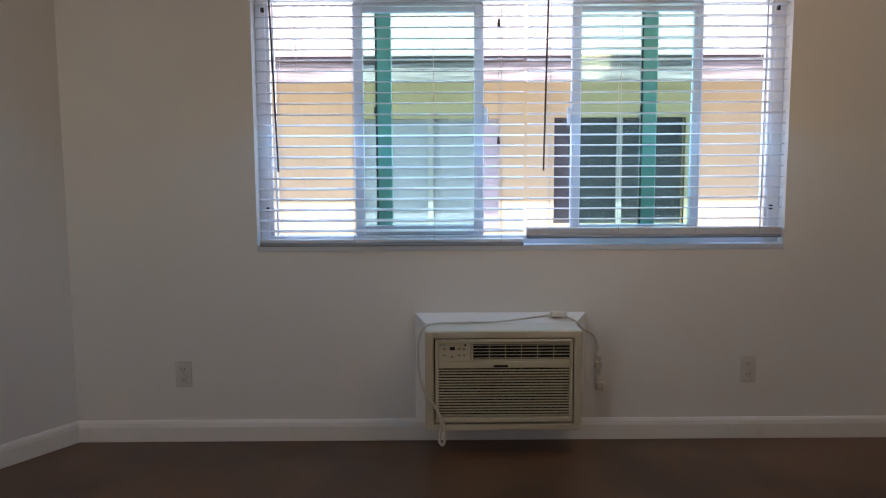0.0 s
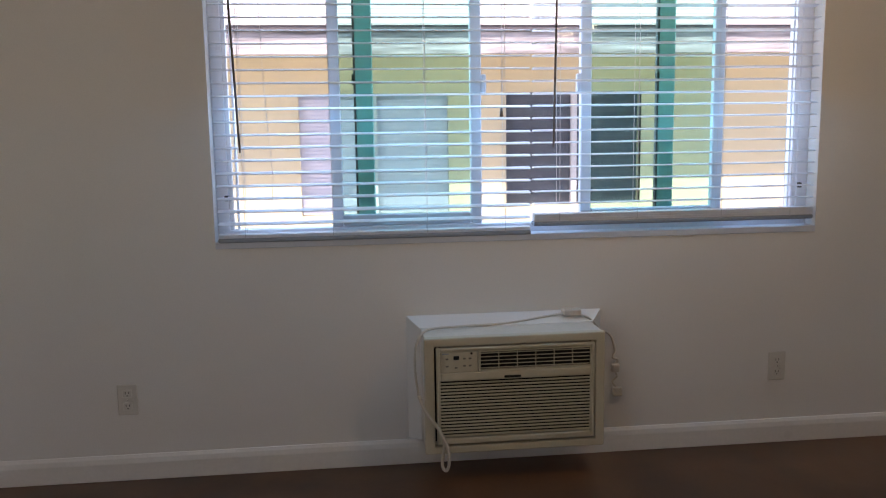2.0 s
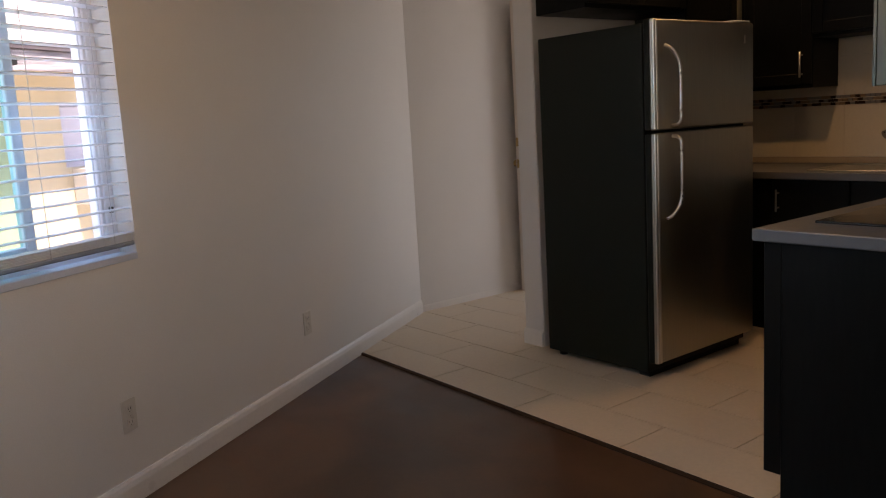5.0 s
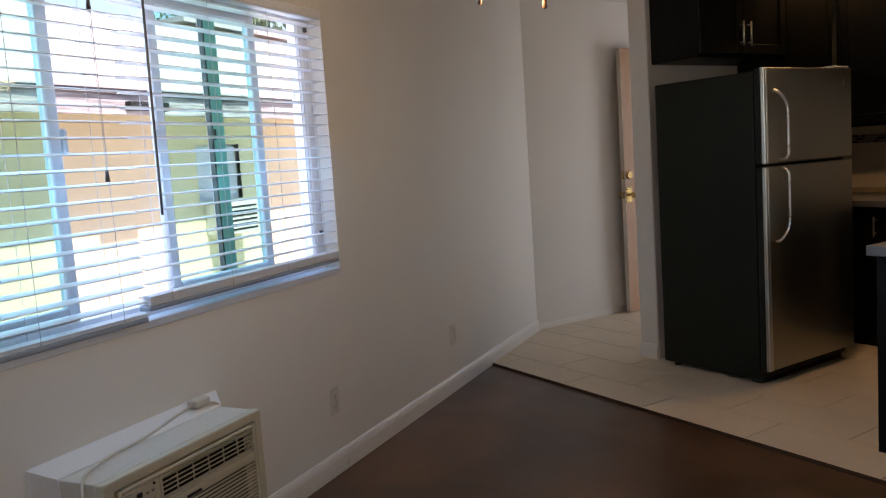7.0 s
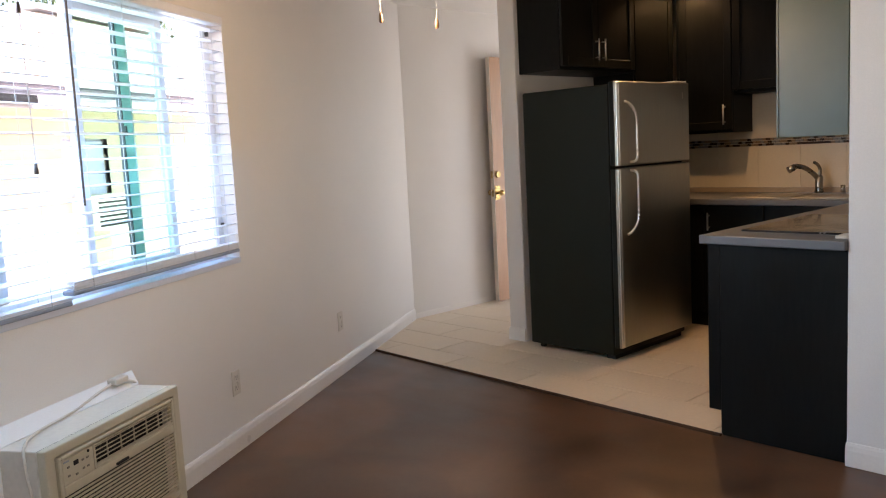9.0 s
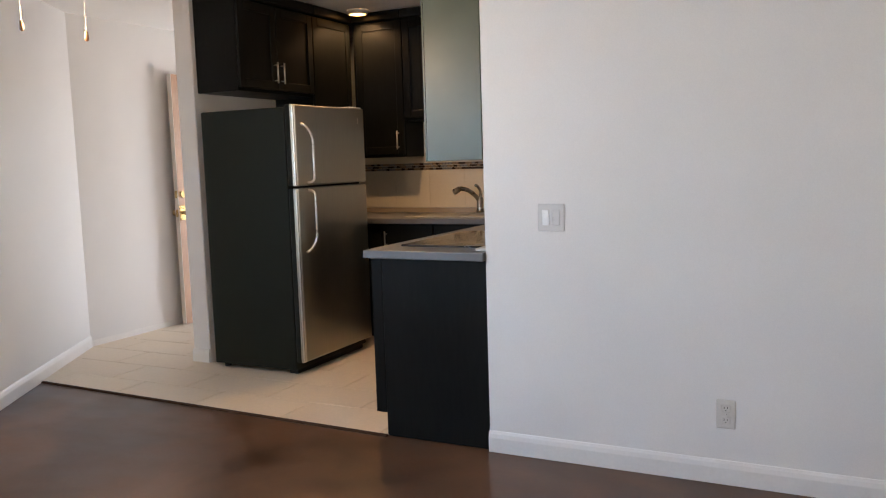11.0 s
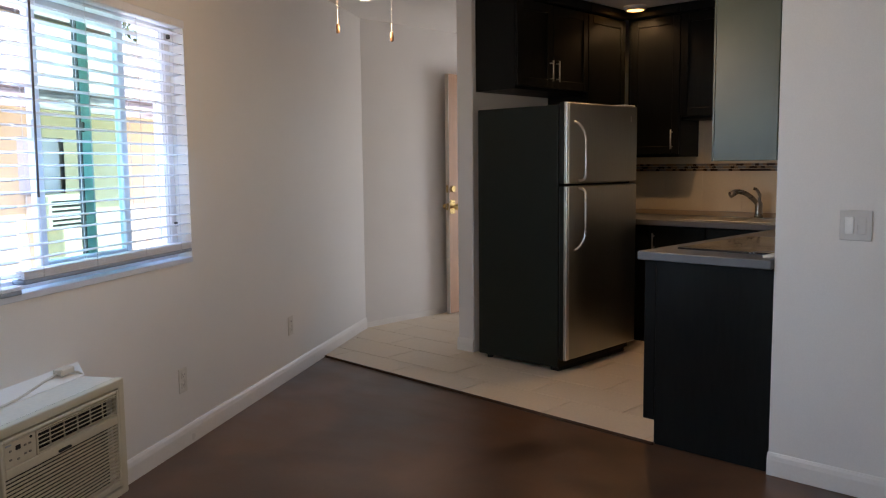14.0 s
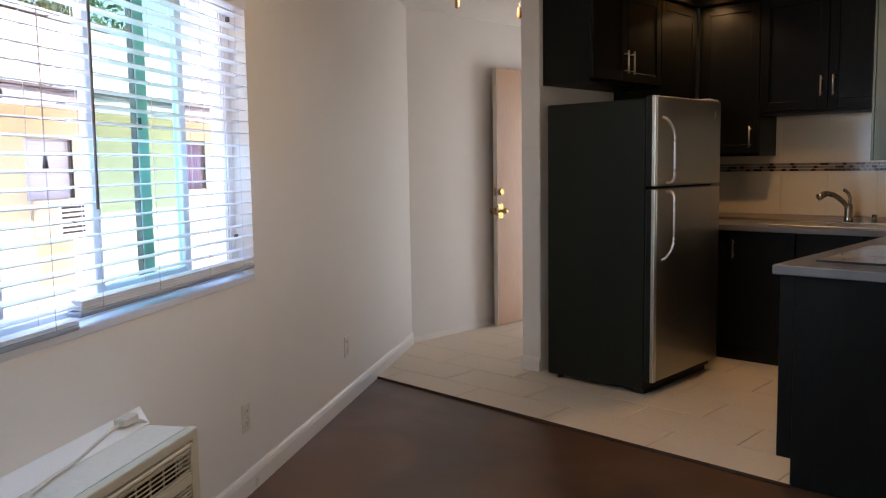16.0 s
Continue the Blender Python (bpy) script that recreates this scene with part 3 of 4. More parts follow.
    part("power_cord", c, CORD, t, "white power cord looped over the top", smooth=True)
    plug = part("plug_box", B(0.275, 0.345, -0.055, -0.015, z1 + 0.022, z1 + 0.046, bevel=0.004), CORD, t)
    part("plug", B(x1 + 0.092, x1 + 0.122, -0.028, -0.002, 0.325, 0.358, bevel=0.005, seg=2), CORD, t)
    part("cord_loop", tube(bmesh.new(), [(x1 + 0.106, -0.012, 0.330), (x1 + 0.116, -0.010, 0.305), (x1 + 0.098, -0.010, 0.284), (x1 + 0.114, -0.012, 0.262)], 0.004, 7), CORD, t, smooth=True)
    part("plug_cap", B(x1 + 0.098, x1 + 0.134, -0.028, -0.002, 0.228, 0.264, bevel=0.005, seg=2), CORD, t)
    return t


air_conditioner()


# ---- outlets and switch ----
def outlet(m):
    o = thing("wall_outlet", m, "white duplex wall outlet with plate", "outlet", group="wall outlets")
    part("plate", B(-0.036, 0.036, -0.006, -0.0005, -0.058, 0.058, bevel=0.003), PLATE, o)
    for z in (-0.024, 0.024):
        r = part("receptacle", B(-0.017, 0.017, -0.0075, -0.005, z - 0.015, z + 0.015, bevel=0.003), PLATE, o)
        for x in (-0.006, 0.006):
            part("slot", B(x - 0.0012, x + 0.0012, -0.0080, -0.0070, z - 0.002, z + 0.007), SLOT, r)
        part("slot", cyl(bmesh.new(), (0, -0.008, z - 0.008), (0, -0.007, z - 0.008), 0.0025, seg=8), SLOT, r)
    part("screw", cyl(bmesh.new(), (0, -0.0072, 0), (0, -0.0055, 0), 0.003, seg=8), CHROME, o)
    return o


first = outlet(Matrix.Translation((-1.343, WALL_Y, 0.305)))
copy_thing(first, Matrix.Translation((1.160, WALL_Y, 0.314)))
copy_thing(first, Matrix.Translation((2.428, WALL_Y, 0.322)))
copy_thing(first, KITCHEN @ Matrix.Translation((0, -1.005, 0.282)) @ Matrix.Rotation(radians(-90), 4, "Z"))
copy_thing(first, KITCHEN @ Matrix.Translation((2.480, 0.80, 1.177)) @ Matrix.Rotation(radians(-90), 4, "Z") @ Matrix.Rotation(radians(90), 4, "Y"))

sw = thing("light_switch", KITCHEN @ Matrix.Translation((0, -0.305, 1.048)) @ Matrix.Rotation(radians(-90), 4, "Z"), "white double rocker light switch on the wall", "switch")
part("plate", B(-0.058, 0.058, -0.006, -0.0005, -0.058, 0.058, bevel=0.003), SWITCHPLATE, sw)
for x in (-0.023, 0.023):
    r = part("rocker", B(x - 0.016, x + 0.016, -0.009, -0.005, -0.033, 0.033, bevel=0.002), LITROCKER if x < 0 else SWITCHPLATE, sw)
    r.rotation_euler = (radians(3 if x < 0 else -3), 0, 0)


# ---- ceiling light with pull chains ----
lx, ly = 0.688, 2.892
lamp = thing("ceiling_fan_light", Matrix.Translation((lx, ly, CEIL)), "hanging ceiling fan light with glowing frosted bowl and two pull chains", "ceiling light")
part("canopy", lathe(bmesh.new(), [(0, -0.05), (0.05, -0.05), (0.07, -0.02), (0.075, 0)]), TRIM, lamp, smooth=True)
part("down_rod", cyl(bmesh.new(), (0, 0, -0.16), (0, 0, -0.05), 0.012), TRIM, lamp)
part("motor_housing", lathe(bmesh.new(), [(0, -0.36), (0.07, -0.36), (0.13, -0.32), (0.14, -0.22), (0.10, -0.16), (0, -0.16)]), TRIM, lamp, smooth=True)
part("light_fitter", lathe(bmesh.new(), [(0, -0.41), (0.10, -0.41), (0.10, -0.37), (0.07, -0.36), (0, -0.36)]), TRIM, lamp, smooth=True)
part("glass_bowl", lathe(bmesh.new(), [(0, -0.533), (0.04, -0.529), (0.08, -0.514), (0.115, -0.480), (0.128, -0.44), (0.125, -0.412)]), BULB, lamp, "frosted glowing bowl", smooth=True)
for ox, oy, zb in ((-0.046, 0.087, 1.792), (0.046, -0.087, 1.769)):
    ch = bmesh.new()
    cyl(ch, (ox, oy, zb - CEIL), (ox, oy, -0.40), 0.0007, seg=6)
    for k in range(7):
        bmesh.ops.create_icosphere(ch, subdivisions=1, radius=0.0014, matrix=Matrix.Translation((ox, oy, -0.42 - k * 0.028)))
    c = part("pull_chain", ch, CHROME, lamp)
    part("pull_fob", lathe(bmesh.new(), [(0, 0.018), (0.005, 0.016), (0.0075, 0.0), (0.007, -0.014), (0, -0.018)], (ox, oy, zb - 0.012 - CEIL), 14), FOB, c, "small honey-coloured wooden fob", smooth=True)


# ---- entry door ----
door = thing("front_door", kitchen_at(1.775, 3.50), "tan wooden slab front door standing open against the wall", "door")
part("slab", B(0.004, 0.90, -0.018, 0.022, 0.012, 2.055, bevel=0.002), DOORWOOD, door)
part("edge_band", B(0, 0.0035, -0.018, 0.022, 0.012, 2.055), DOOREDGE, door, "pale painted door edge")
for z, r in ((0.935, 1), (1.088, 0)):
    hw = part("knob_set" if r else "deadbolt", B(0.005, 0.070, -0.022, -0.018, z - 0.06, z + 0.06, bevel=0.002) if r else
              cyl(bmesh.new(), (0.044, -0.034, z), (0.044, -0.018, z), 0.026, 0.028), BRASS, door)
    part("latch_plate", B(-0.0015, 0, -0.010, 0.014, z - 0.03, z + 0.03), BRASS, hw)
    if r:
        for s in (-1, 1):
            kb = bmesh.new()
            y = -0.018 if s < 0 else 0.022
            cyl(kb, (0.044, y, z), (0.044, y + s * 0.03, z), 0.012)
            bmesh.ops.create_uvsphere(kb, u_segments=16, v_segments=10, radius=0.026, matrix=Matrix.Translation((0.044, y + s * 0.045, z)) @ Matrix.Diagonal((1, 0.8, 1, 1)))
            part("knob", kb, BRASS, hw, "polished brass knob", smooth=True)
for z in (0.25, 1.05, 1.85):
    part("hinge", cyl(bmesh.new(), (0.905, 0.0, z - 0.05), (0.905, 0.0, z + 0.05), 0.007), BRASS, door)


# ---- refrigerator ----
def refrigerator():
    t = thing("refrigerator", kitchen_at(0.754, 1.558), "black-sided refrigerator with two stainless steel doors and bowed handles", "refrigerator")
    w, body_b = 0.816, 0.046
    part("body", B(0, w, body_b + 0.008, 0.70, 0.035, 1.645, bevel=0.008, seg=2), BLACKSTEEL, t)
    part("kick_grille", B(0.03, w - 0.03, body_b + 0.02, 0.12, 0.0, 0.075), RUBBER, t)
    for x in (0.05, w - 0.05):
        for y in (0.12, 0.64):
            part("foot", cyl(bmesh.new(), (x, y, 0), (x, y, 0.04), 0.02), RUBBER, t)
    for z0, z1 in ((0.085, 1.158), (1.170, 1.660)):
        dr = bmesh.new()
        box(dr, 0.002, w, 0.0, 0.020, z0, z1, 0.009, 3)
        d = part("freezer_door" if z0 > 1 else "fridge_door", dr, STAINLESS, t)
        part("door_shell", B(0.0, w - 0.001, 0.0155, body_b, z0 + 0.001, z1 - 0.001, bevel=0.004), BLACKSTEEL, d, "black door side")
        part("gasket", B(0.01, w - 0.01, body_b, body_b + 0.008, z0 + 0.008, z1 - 0.008), RUBBER, d)
        for x in (0.004, 0.021):
            part("front_rib", B(x, x + 0.0155, -0.007, 0.004, z0 + 0.003, z1 - 0.003, bevel=0.005, seg=3), CHROME, d, "vertical silver edge rib")
        h = bmesh.new()
        lo, hi = (0.765, 1.140) if z0 < 1 else (1.190, 1.545)
        far = lo if z0 < 1 else hi
        near = hi if z0 < 1 else lo
        s = 1 if z0 > 1 else -1
        span = abs(far - near)
        line = [(0.138, -0.002, near), (0.138, -0.030, near + 0.003 * s), (0.138, -0.048, near + 0.020 * s)]
        line += [(0.138, -0.051, near + s * (0.05 + (span - 0.16) * k / 5)) for k in range(6)]
        line += [(0.131, -0.046, far - 0.068 * s), (0.116, -0.036, far - 0.036 * s), (0.099, -0.022, far - 0.012 * s), (0.088, -0.002, far)]
        tube(h, line, 0.0085, 10)
        part("handle", h, CHROME, d, "bowed silver bar handle", smooth=True)
        if z0 > 1:
            part("maker_mark", B(w - 0.085, w - 0.075, -0.0015, 0.001, z1 - 0.10, z1 - 0.06), CHROME, d)
            part("hinge_cap", B(w - 0.16, w - 0.01, 0.01, 0.10, z1, z1 + 0.012, bevel=0.004), RAIL, d)


refrigerator()


# ---- cabinets ----
def bar_handle(parent, x, y, z0, z1):
    h = cyl(bmesh.new(), (x, y - 0.028, z0), (x, y - 0.028, z1), 0.0055, seg=10)
    for z in (z0 + 0.018, z1 - 0.018):
        cyl(h, (x, y - 0.028, z), (x, y, z), 0.0045, seg=8)
    return part("handle", h, CHROME, parent, "brushed nickel bar handle", smooth=True)


def shaker(parent, x0, x1, z0, z1, y, handle=None):
    """A shaker door in the local x-z plane, its face at y, facing -y."""
    d = part("door", B(x0 + 0.05, x1 - 0.05, y + 0.008, y + 0.018, z0 + 0.05, z1 - 0.05), ESPRESSO, parent)
    for q in ((x0, x0 + 0.058, z0, z1), (x1 - 0.058, x1, z0, z1), (x0 + 0.058, x1 - 0.058, z0, z0 + 0.058), (x0 + 0.058, x1 - 0.058, z1 - 0.058, z1)):
        part("rail" if q[1] - q[0] > 0.06 else "stile", B(q[0], q[1], y, y + 0.02, q[2], q[3], bevel=0.0025), ESPRESSO, d)
    if handle:
        bar_handle(d, *handle)
    return d


def upper_cabinet(m, w, depth, z0, z1, doors, handles, label, crown=True):
    """Local x along the front, y into the wall, front at y=0."""
    c = thing("upper_cabinet", m, label, "cabinet", group="dark upper cabinets")
    part("body", B(0, w, 0.022, depth, z0, z1, bevel=0.002), ESPRESSO, c)
    for (x0, x1), h in zip(doors, handles):
        shaker(c, x0 + 0.002, x1 - 0.002, z0 + 0.02, z1 - 0.055, 0.0, h)
    if crown:
        part("crown", B(-0.0 if w < 0.5 else -0.004, w, -0.022, depth, z1 - 0.045, z1 + 0.022, bevel=0.008), ESPRESSO, c)
    return c


TOP = 2.395
WALLB = 2.37
upper_cabinet(kitchen_at(0.862, 2.012), 0.803, 0.356, 1.776, TOP, ((0.0, 0.385), (0.385, 0.803)),
              ((0.350, 0.0, 1.84, 1.977), (0.420, 0.0, 1.84, 1.977)), "espresso two-door upper cabinet above the refrigerator")
upper_cabinet(kitchen_at(1.667, 2.012), 0.5, 0.356, 1.334, TOP, ((0.0, 0.49),), (None,), "tall espresso upper cabinet beside the refrigerator cabinet")
FRONT_A = 2.172
Q = Matrix.Rotation(radians(-90), 4, "Z")
upper_cabinet(kitchen_at(FRONT_A, 2.008) @ Q, 0.433, BACK_A - FRONT_A - 0.002, 1.334, TOP, ((0.03, 0.433),), ((0.383, 0.0, 1.39, 1.53),), "tall espresso corner upper cabinet beside the sink")
upper_cabinet(kitchen_at(FRONT_A, 1.573) @ Q, 0.86, BACK_A - FRONT_A - 0.002, 1.60, TOP, ((0.0, 0.43), (0.43, 0.86)),
              ((0.393, 0.0, 1.70, 1.825), (0.467, 0.0, 1.70, 1.825)), "espresso two-door upper cabinet above the sink")
hood = thing("hanging_cabinet", kitchen_at(0.0, 0.0), "wall cabinet over the cooktop with a pale glazed end panel", "cabinet")
part("body", B(0.016, 0.62, 0.002, 0.262, 1.31, TOP, bevel=0.002), ESPRESSO, hood)
part("end_panel", B(0.0, 0.014, -0.03 + 0.032, 0.268, 1.296, TOP, bevel=0.002), FROST, hood, "pale grey-green glazed end panel")
part("edge_trim", B(-0.003, 0.016, 0.268, 0.276, 1.296, TOP), FROST, hood)

base = thing("base_cabinet", kitchen_at(1.872, 0.66), "espresso base cabinet run under the sink counter", "cabinet")
part("body", B(0.02, BACK_A - 1.872, 0, 1.70, 0.0, 0.854), ESPRESSO, base)
part("toe_kick", B(0.06, 0.09, 0, 1.70, 0, 0.1), RUBBER, base)
for b0, b1, hb in ((0.55, 0.97, 0.93), (0.16, 0.545, 0.20), (0.975, 1.45, None)):
    d = part("door", B(0, 0.018, b0 + 0.003, b1 - 0.003, 0.11, 0.85, bevel=0.002), ESPRESSO, base)
    if hb is None:
        continue
    h = cyl(bmesh.new(), (-0.028, hb, 0.68), (-0.028, hb, 0.80), 0.0055, seg=10)
    for z in (0.70, 0.78):
        cyl(h, (-0.028, hb, z), (0, hb, z), 0.0045, seg=8)
    part("handle", h, CHROME, d, "brushed nickel bar handle")

pen = thing("peninsula_cabinet", kitchen_at(0.012, 0.0), "espresso base cabinet with plain end panel facing the room", "cabinet")
part("end_panel", B(0, 0.02, 0.003, 0.535, 0.0, 0.854, bevel=0.002), ESPRESSO, pen)
part("end_stile", B(0, 0.02, 0.535, 0.592, 0.112, 0.854, bevel=0.002), ESPRESSO, pen)
part("body", B(0.022, 1.84, 0.003, 0.575, 0.112, 0.854), ESPRESSO, pen)
part("toe_kick", B(0.024, 1.84, 0.003, 0.535, 0, 0.11), RUBBER, pen)
for k, (a0, a1) in enumerate(((0.03, 0.42), (1.10, 1.48), (1.49, 1.82))):
    part("door", B(a0, a1, 0.576, 0.595, 0.12, 0.68, bevel=0.002), ESPRESSO, pen)
    part("drawer", B(a0, a1, 0.576, 0.595, 0.69, 0.848, bevel=0.002), ESPRESSO, pen)
oven = part("oven_front", B(0.43, 1.09, 0.576, 0.60, 0.12, 0.85, bevel=0.003), GLASSBLACK, pen)

counter = thing("countertop", kitchen_at(0, 0, 0.856), "grey laminate countertop running round the kitchen corner", "countertop")
part("peninsula_slab", B(-0.024, 1.838, 0.002, 0.612, 0, 0.038, bevel=0.004, seg=2), LAMINATE, counter)
part("sink_slab", B(1.840, BACK_A - 0.002, 0.002, 2.30, 0, 0.038, bevel=0.004, seg=2), LAMINATE, counter)
lip = solid("counter_upstand", B(BACK_A - 0.018, BACK_A - 0.001, 0.3, 2.30, 0.8945, 0.930, bevel=0.002), LEDGE, "low beige ledge behind the sink", "upstand", KITCHEN)

cook = thing("cooktop", kitchen_at(0.16, 0.07, 0.8945), "black glass cooktop set in the grey counter", "cooktop")
part("glass", B(0, 0.75, 0, 0.44, 0, 0.008, bevel=0.002), GLASSBLACK, cook)
for x, y, r in ((0.18, 0.12, 0.075), (0.18, 0.32, 0.09), (0.55, 0.12, 0.09), (0.55, 0.32, 0.075)):
    part("burner_ring", lathe(bmesh.new(), [(r, 0.0085), (r + 0.003, 0.0088), (r + 0.006, 0.0085)]), RAIL, cook)
solid("spoon_rest", box(bmesh.new(), 0, 0.10, 0, 0.05, 0, 0.014, 0.006, 2), PLATE, "small white ceramic spoon rest on the counter", "spoon rest", kitchen_at(0.03, 0.012, 0.8945))

sink = thing("kitchen_sink", kitchen_at(1.93, 0.72, 0.8945), "stainless steel drop-in sink in the counter", "sink")
for q in ((0, 0.46, 0, 0.03), (0, 0.46, 0.72, 0.75), (0, 0.03, 0.03, 0.72), (0.40, 0.46, 0.03, 0.72), (0.03, 0.40, 0.36, 0.39)):
    part("rim", B(q[0], q[1], q[2], q[3], 0.0, 0.007, bevel=0.002), STAINLESS, sink)
for y0, y1 in ((0.03, 0.36), (0.39, 0.72)):
    part("bowl", B(0.03, 0.40, y0, y1, 0.0005, 0.002), STAINLESS, sink)

fa = thing("faucet", kitchen_at(2.36, 1.055, 0.902), "brushed nickel single-lever kitchen faucet", "faucet")
part("base", lathe(bmesh.new(), [(0, 0), (0.03, 0), (0.028, 0.012), (0.025, 0.03), (0.025, 0.10), (0.019, 0.115), (0, 0.10)]), NICKEL, fa, smooth=True)
part("spout", tube(bmesh.new(), [(0, 0, 0.08), (-0.035, 0.025, 0.13), (-0.08, 0.062, 0.17), (-0.12, 0.098, 0.184), (-0.14, 0.115, 0.178)], 0.0165, 12), NICKEL, fa, smooth=True)
part("spray_head", cyl(bmesh.new(), (-0.13, 0.105, 0.183), (-0.165, 0.135, 0.160), 0.021, 0.023), NICKEL, fa, smooth=True)
part("lever", tube(bmesh.new(), [(0, 0, 0.095), (0.006, -0.004, 0.15), (-0.006, 0.010, 0.190), (-0.025, 0.026, 0.205)], 0.0105, 10), NICKEL, fa, smooth=True)
part("air_gap", cyl(bmesh.new(), (0.01, -0.15, 0), (0.01, -0.15, 0.05), 0.016, 0.015), NICKEL, fa, smooth=True)


# ---- downlights ----
def downlight(a, b, watts, cone):
    d = thing("downlight", kitchen_at(a, b, CEIL), "round recessed ceiling downlight, lit warm", "downlight", group="kitchen downlights")
    part("trim_ring", lathe(bmesh.new(), [(0.060, -0.030), (0.070, -0.030), (0.080, -0.020), (0.084, -0.0005)]), TRIM, d, smooth=True)
    part("lens", lathe(bmesh.new(), [(0, -0.036), (0.035, -0.034), (0.060, -0.029)]), DOWN, d, "glowing lens", smooth=True)
    data = bpy.data.lights.new("downlight_beam", "SPOT")
    data.energy, data.color, data.spot_size, data.spot_blend, data.shadow_soft_size = watts, (1.0, 0.60, 0.27), radians(cone), 0.5, 0.04
    ob = new("downlight_beam", data)
    ob.matrix_world = kitchen_at(a, b, CEIL - 0.05)


downlight(2.05, 1.87, 4.6, 150)
downlight(1.25, 1.40, 10, 112)
bowl_light = bpy.data.lights.new("bowl_light", "POINT")
bowl_light.energy, bowl_light.color, bowl_light.shadow_soft_size = 4.7, (1.0, 0.74, 0.46), 0.1
bl = new("bowl_light", bowl_light)
bl.location = (lx, ly, CEIL - 0.62)


# ---- outside: ground, the neighbouring house ----
GZ = -0.6
solid("ground", B(-80, 100, -60, 120, GZ - 0.2, GZ), CONCRETE, "pale sunlit concrete yard between the houses", "ground", kind="structure")


def neighbour_window(x0, x1, z0, z1, y, house, blinds, mull, curtain=False):
    w = part("window", B(x0 - 0.05, x0, y - 0.03, y + 0.02, z0 - 0.05, z1 + 0.05), GRIDWHITE, house)
    for q in ((x1, x1 + 0.05, z0 - 0.05, z1 + 0.05), (x0, x1, z1, z1 + 0.05), (x0, x1, z0 - 0.05, z0)):
        part("frame", B(q[0], q[1], y - 0.03, y + 0.02, q[2], q[3]), GRIDWHITE, w)
    if mull:
        part("mullion", B((x0 + x1) / 2 - 0.025, (x0 + x1) / 2 + 0.025, y - 0.028, y + 0.02, z0, z1), GRIDWHITE, w)
    # Flat backing panel: the unlit room's shade is its colour, white behind blinds.
    part("room", B(x0, x1, y + (0.05 if blinds else 0.08), y + 0.10, z0, z1), WHITEBLIND if blinds else ROOMSHADE, w)
    p = part("pane", B(x0, x1, y + 0.0, y + 0.006, z0, z1), CLEAR, w)
    if blinds:
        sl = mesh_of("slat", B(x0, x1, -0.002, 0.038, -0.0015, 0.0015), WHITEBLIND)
        n = int((z1 - z0) / 0.034)
        for i in range(n):
            o = new("slat", sl)
            o.parent, o.matrix_local = w, pose(0, y + 0.03, z0 + 0.012 + i * 0.034, -70, 0, 0)
    if curtain:
        cu = bmesh.new()
        for k in range(12):
            x = x0 + (x1 - x0) * k / 12
            cyl(cu, (x + 0.03, y + 0.055, z0), (x + 0.03, y + 0.055, z1), 0.024, seg=8)
        part("curtain", cu, CURTAIN, w, "lilac folded curtain", smooth=True)
    return w


HY = 8.2
house = thing("neighbour_house", Matrix.Translation((0, 0, 0)), "low yellow stucco house with weathered eave board across the yard", "house")
wins = [(-0.94, 0.36, 0.56, 1.60, True, True), (0.88, 2.12, 0.60, 1.61, False, True), (5.32, 6.06, 1.02, 1.64, True, False), (8.2, 9.0, 1.03, 1.70, False, False)]
wall = bmesh.new()
xs = -14.0
for x0, x1, z0, z1, *_ in wins:
    box(wall, xs, x0, HY, HY + 0.15, GZ, 2.35)
    box(wall, x0, x1, HY, HY + 0.15, GZ, z0)
    box(wall, x0, x1, HY, HY + 0.15, z1, 2.35)
    xs = x1
box(wall, xs, 30, HY, HY + 0.15, GZ, 2.35)
part("wall", wall, STUCCO, house)
for x0, x1, z0, z1, bl_, mu in wins:
    neighbour_window(x0, x1, z0, z1, HY + 0.03, house, bl_, mu, x0 > 8)
OV = 0.58
part("fascia", B(-14, 30, HY - OV - 0.03, HY - OV, 1.885, 2.06, bevel=0.004), FASCIA, house, "weathered grey eave board")
part("gutter", B(-14, 30, HY - OV - 0.06, HY - OV - 0.03, 2.06, 2.105, bevel=0.004), GUTTERSHADE, house)
part("soffit", B(-14, 30, HY - OV, HY, 1.94, 1.96), STUCCO, house)
roof = bmesh.new()
SLOPE = 0.40
for k in range(30):
    y0, z0 = HY - OV - 0.07 + k * 0.15, 2.105 + k * 0.15 * SLOPE
    v = [roof.verts.new(q) for q in ((-14, y0, z0), (30, y0, z0), (30, y0 + 0.19, z0 + 0.19 * SLOPE - 0.012), (-14, y0 + 0.19, z0 + 0.19 * SLOPE - 0.012))]
    u = [roof.verts.new(q.co + Vector((0, 0, 0.016))) for q in v]
    for e in range(4):
        roof.faces.new((v[e], v[(e + 1) % 4], u[(e + 1) % 4], u[e]))
    roof.faces.new(v[::-1])
    roof.faces.new(u)
part("roof", roof, ROOFING, house)

nac = thing("window_air_conditioner", Matrix.Translation((5.66, HY, 0.82)), "white window air conditioner on the neighbouring house", "air conditioner")
part("body", B(-0.28, 0.28, -0.30, 0.0, -0.18, 0.19, bevel=0.01), PLATE, nac)
for i in range(6):
    part("louvre", B(-0.24, 0.24, -0.305, -0.30, -0.14 + i * 0.05, -0.12 + i * 0.05), ACDARK, nac)


vent = solid("vent_box", B(3.78, 4.26, HY - OV - 0.10, HY - OV - 0.03, 1.92, 2.0, bevel=0.006), ACDARK, "dark metal vent box on the eave board", "vent box")
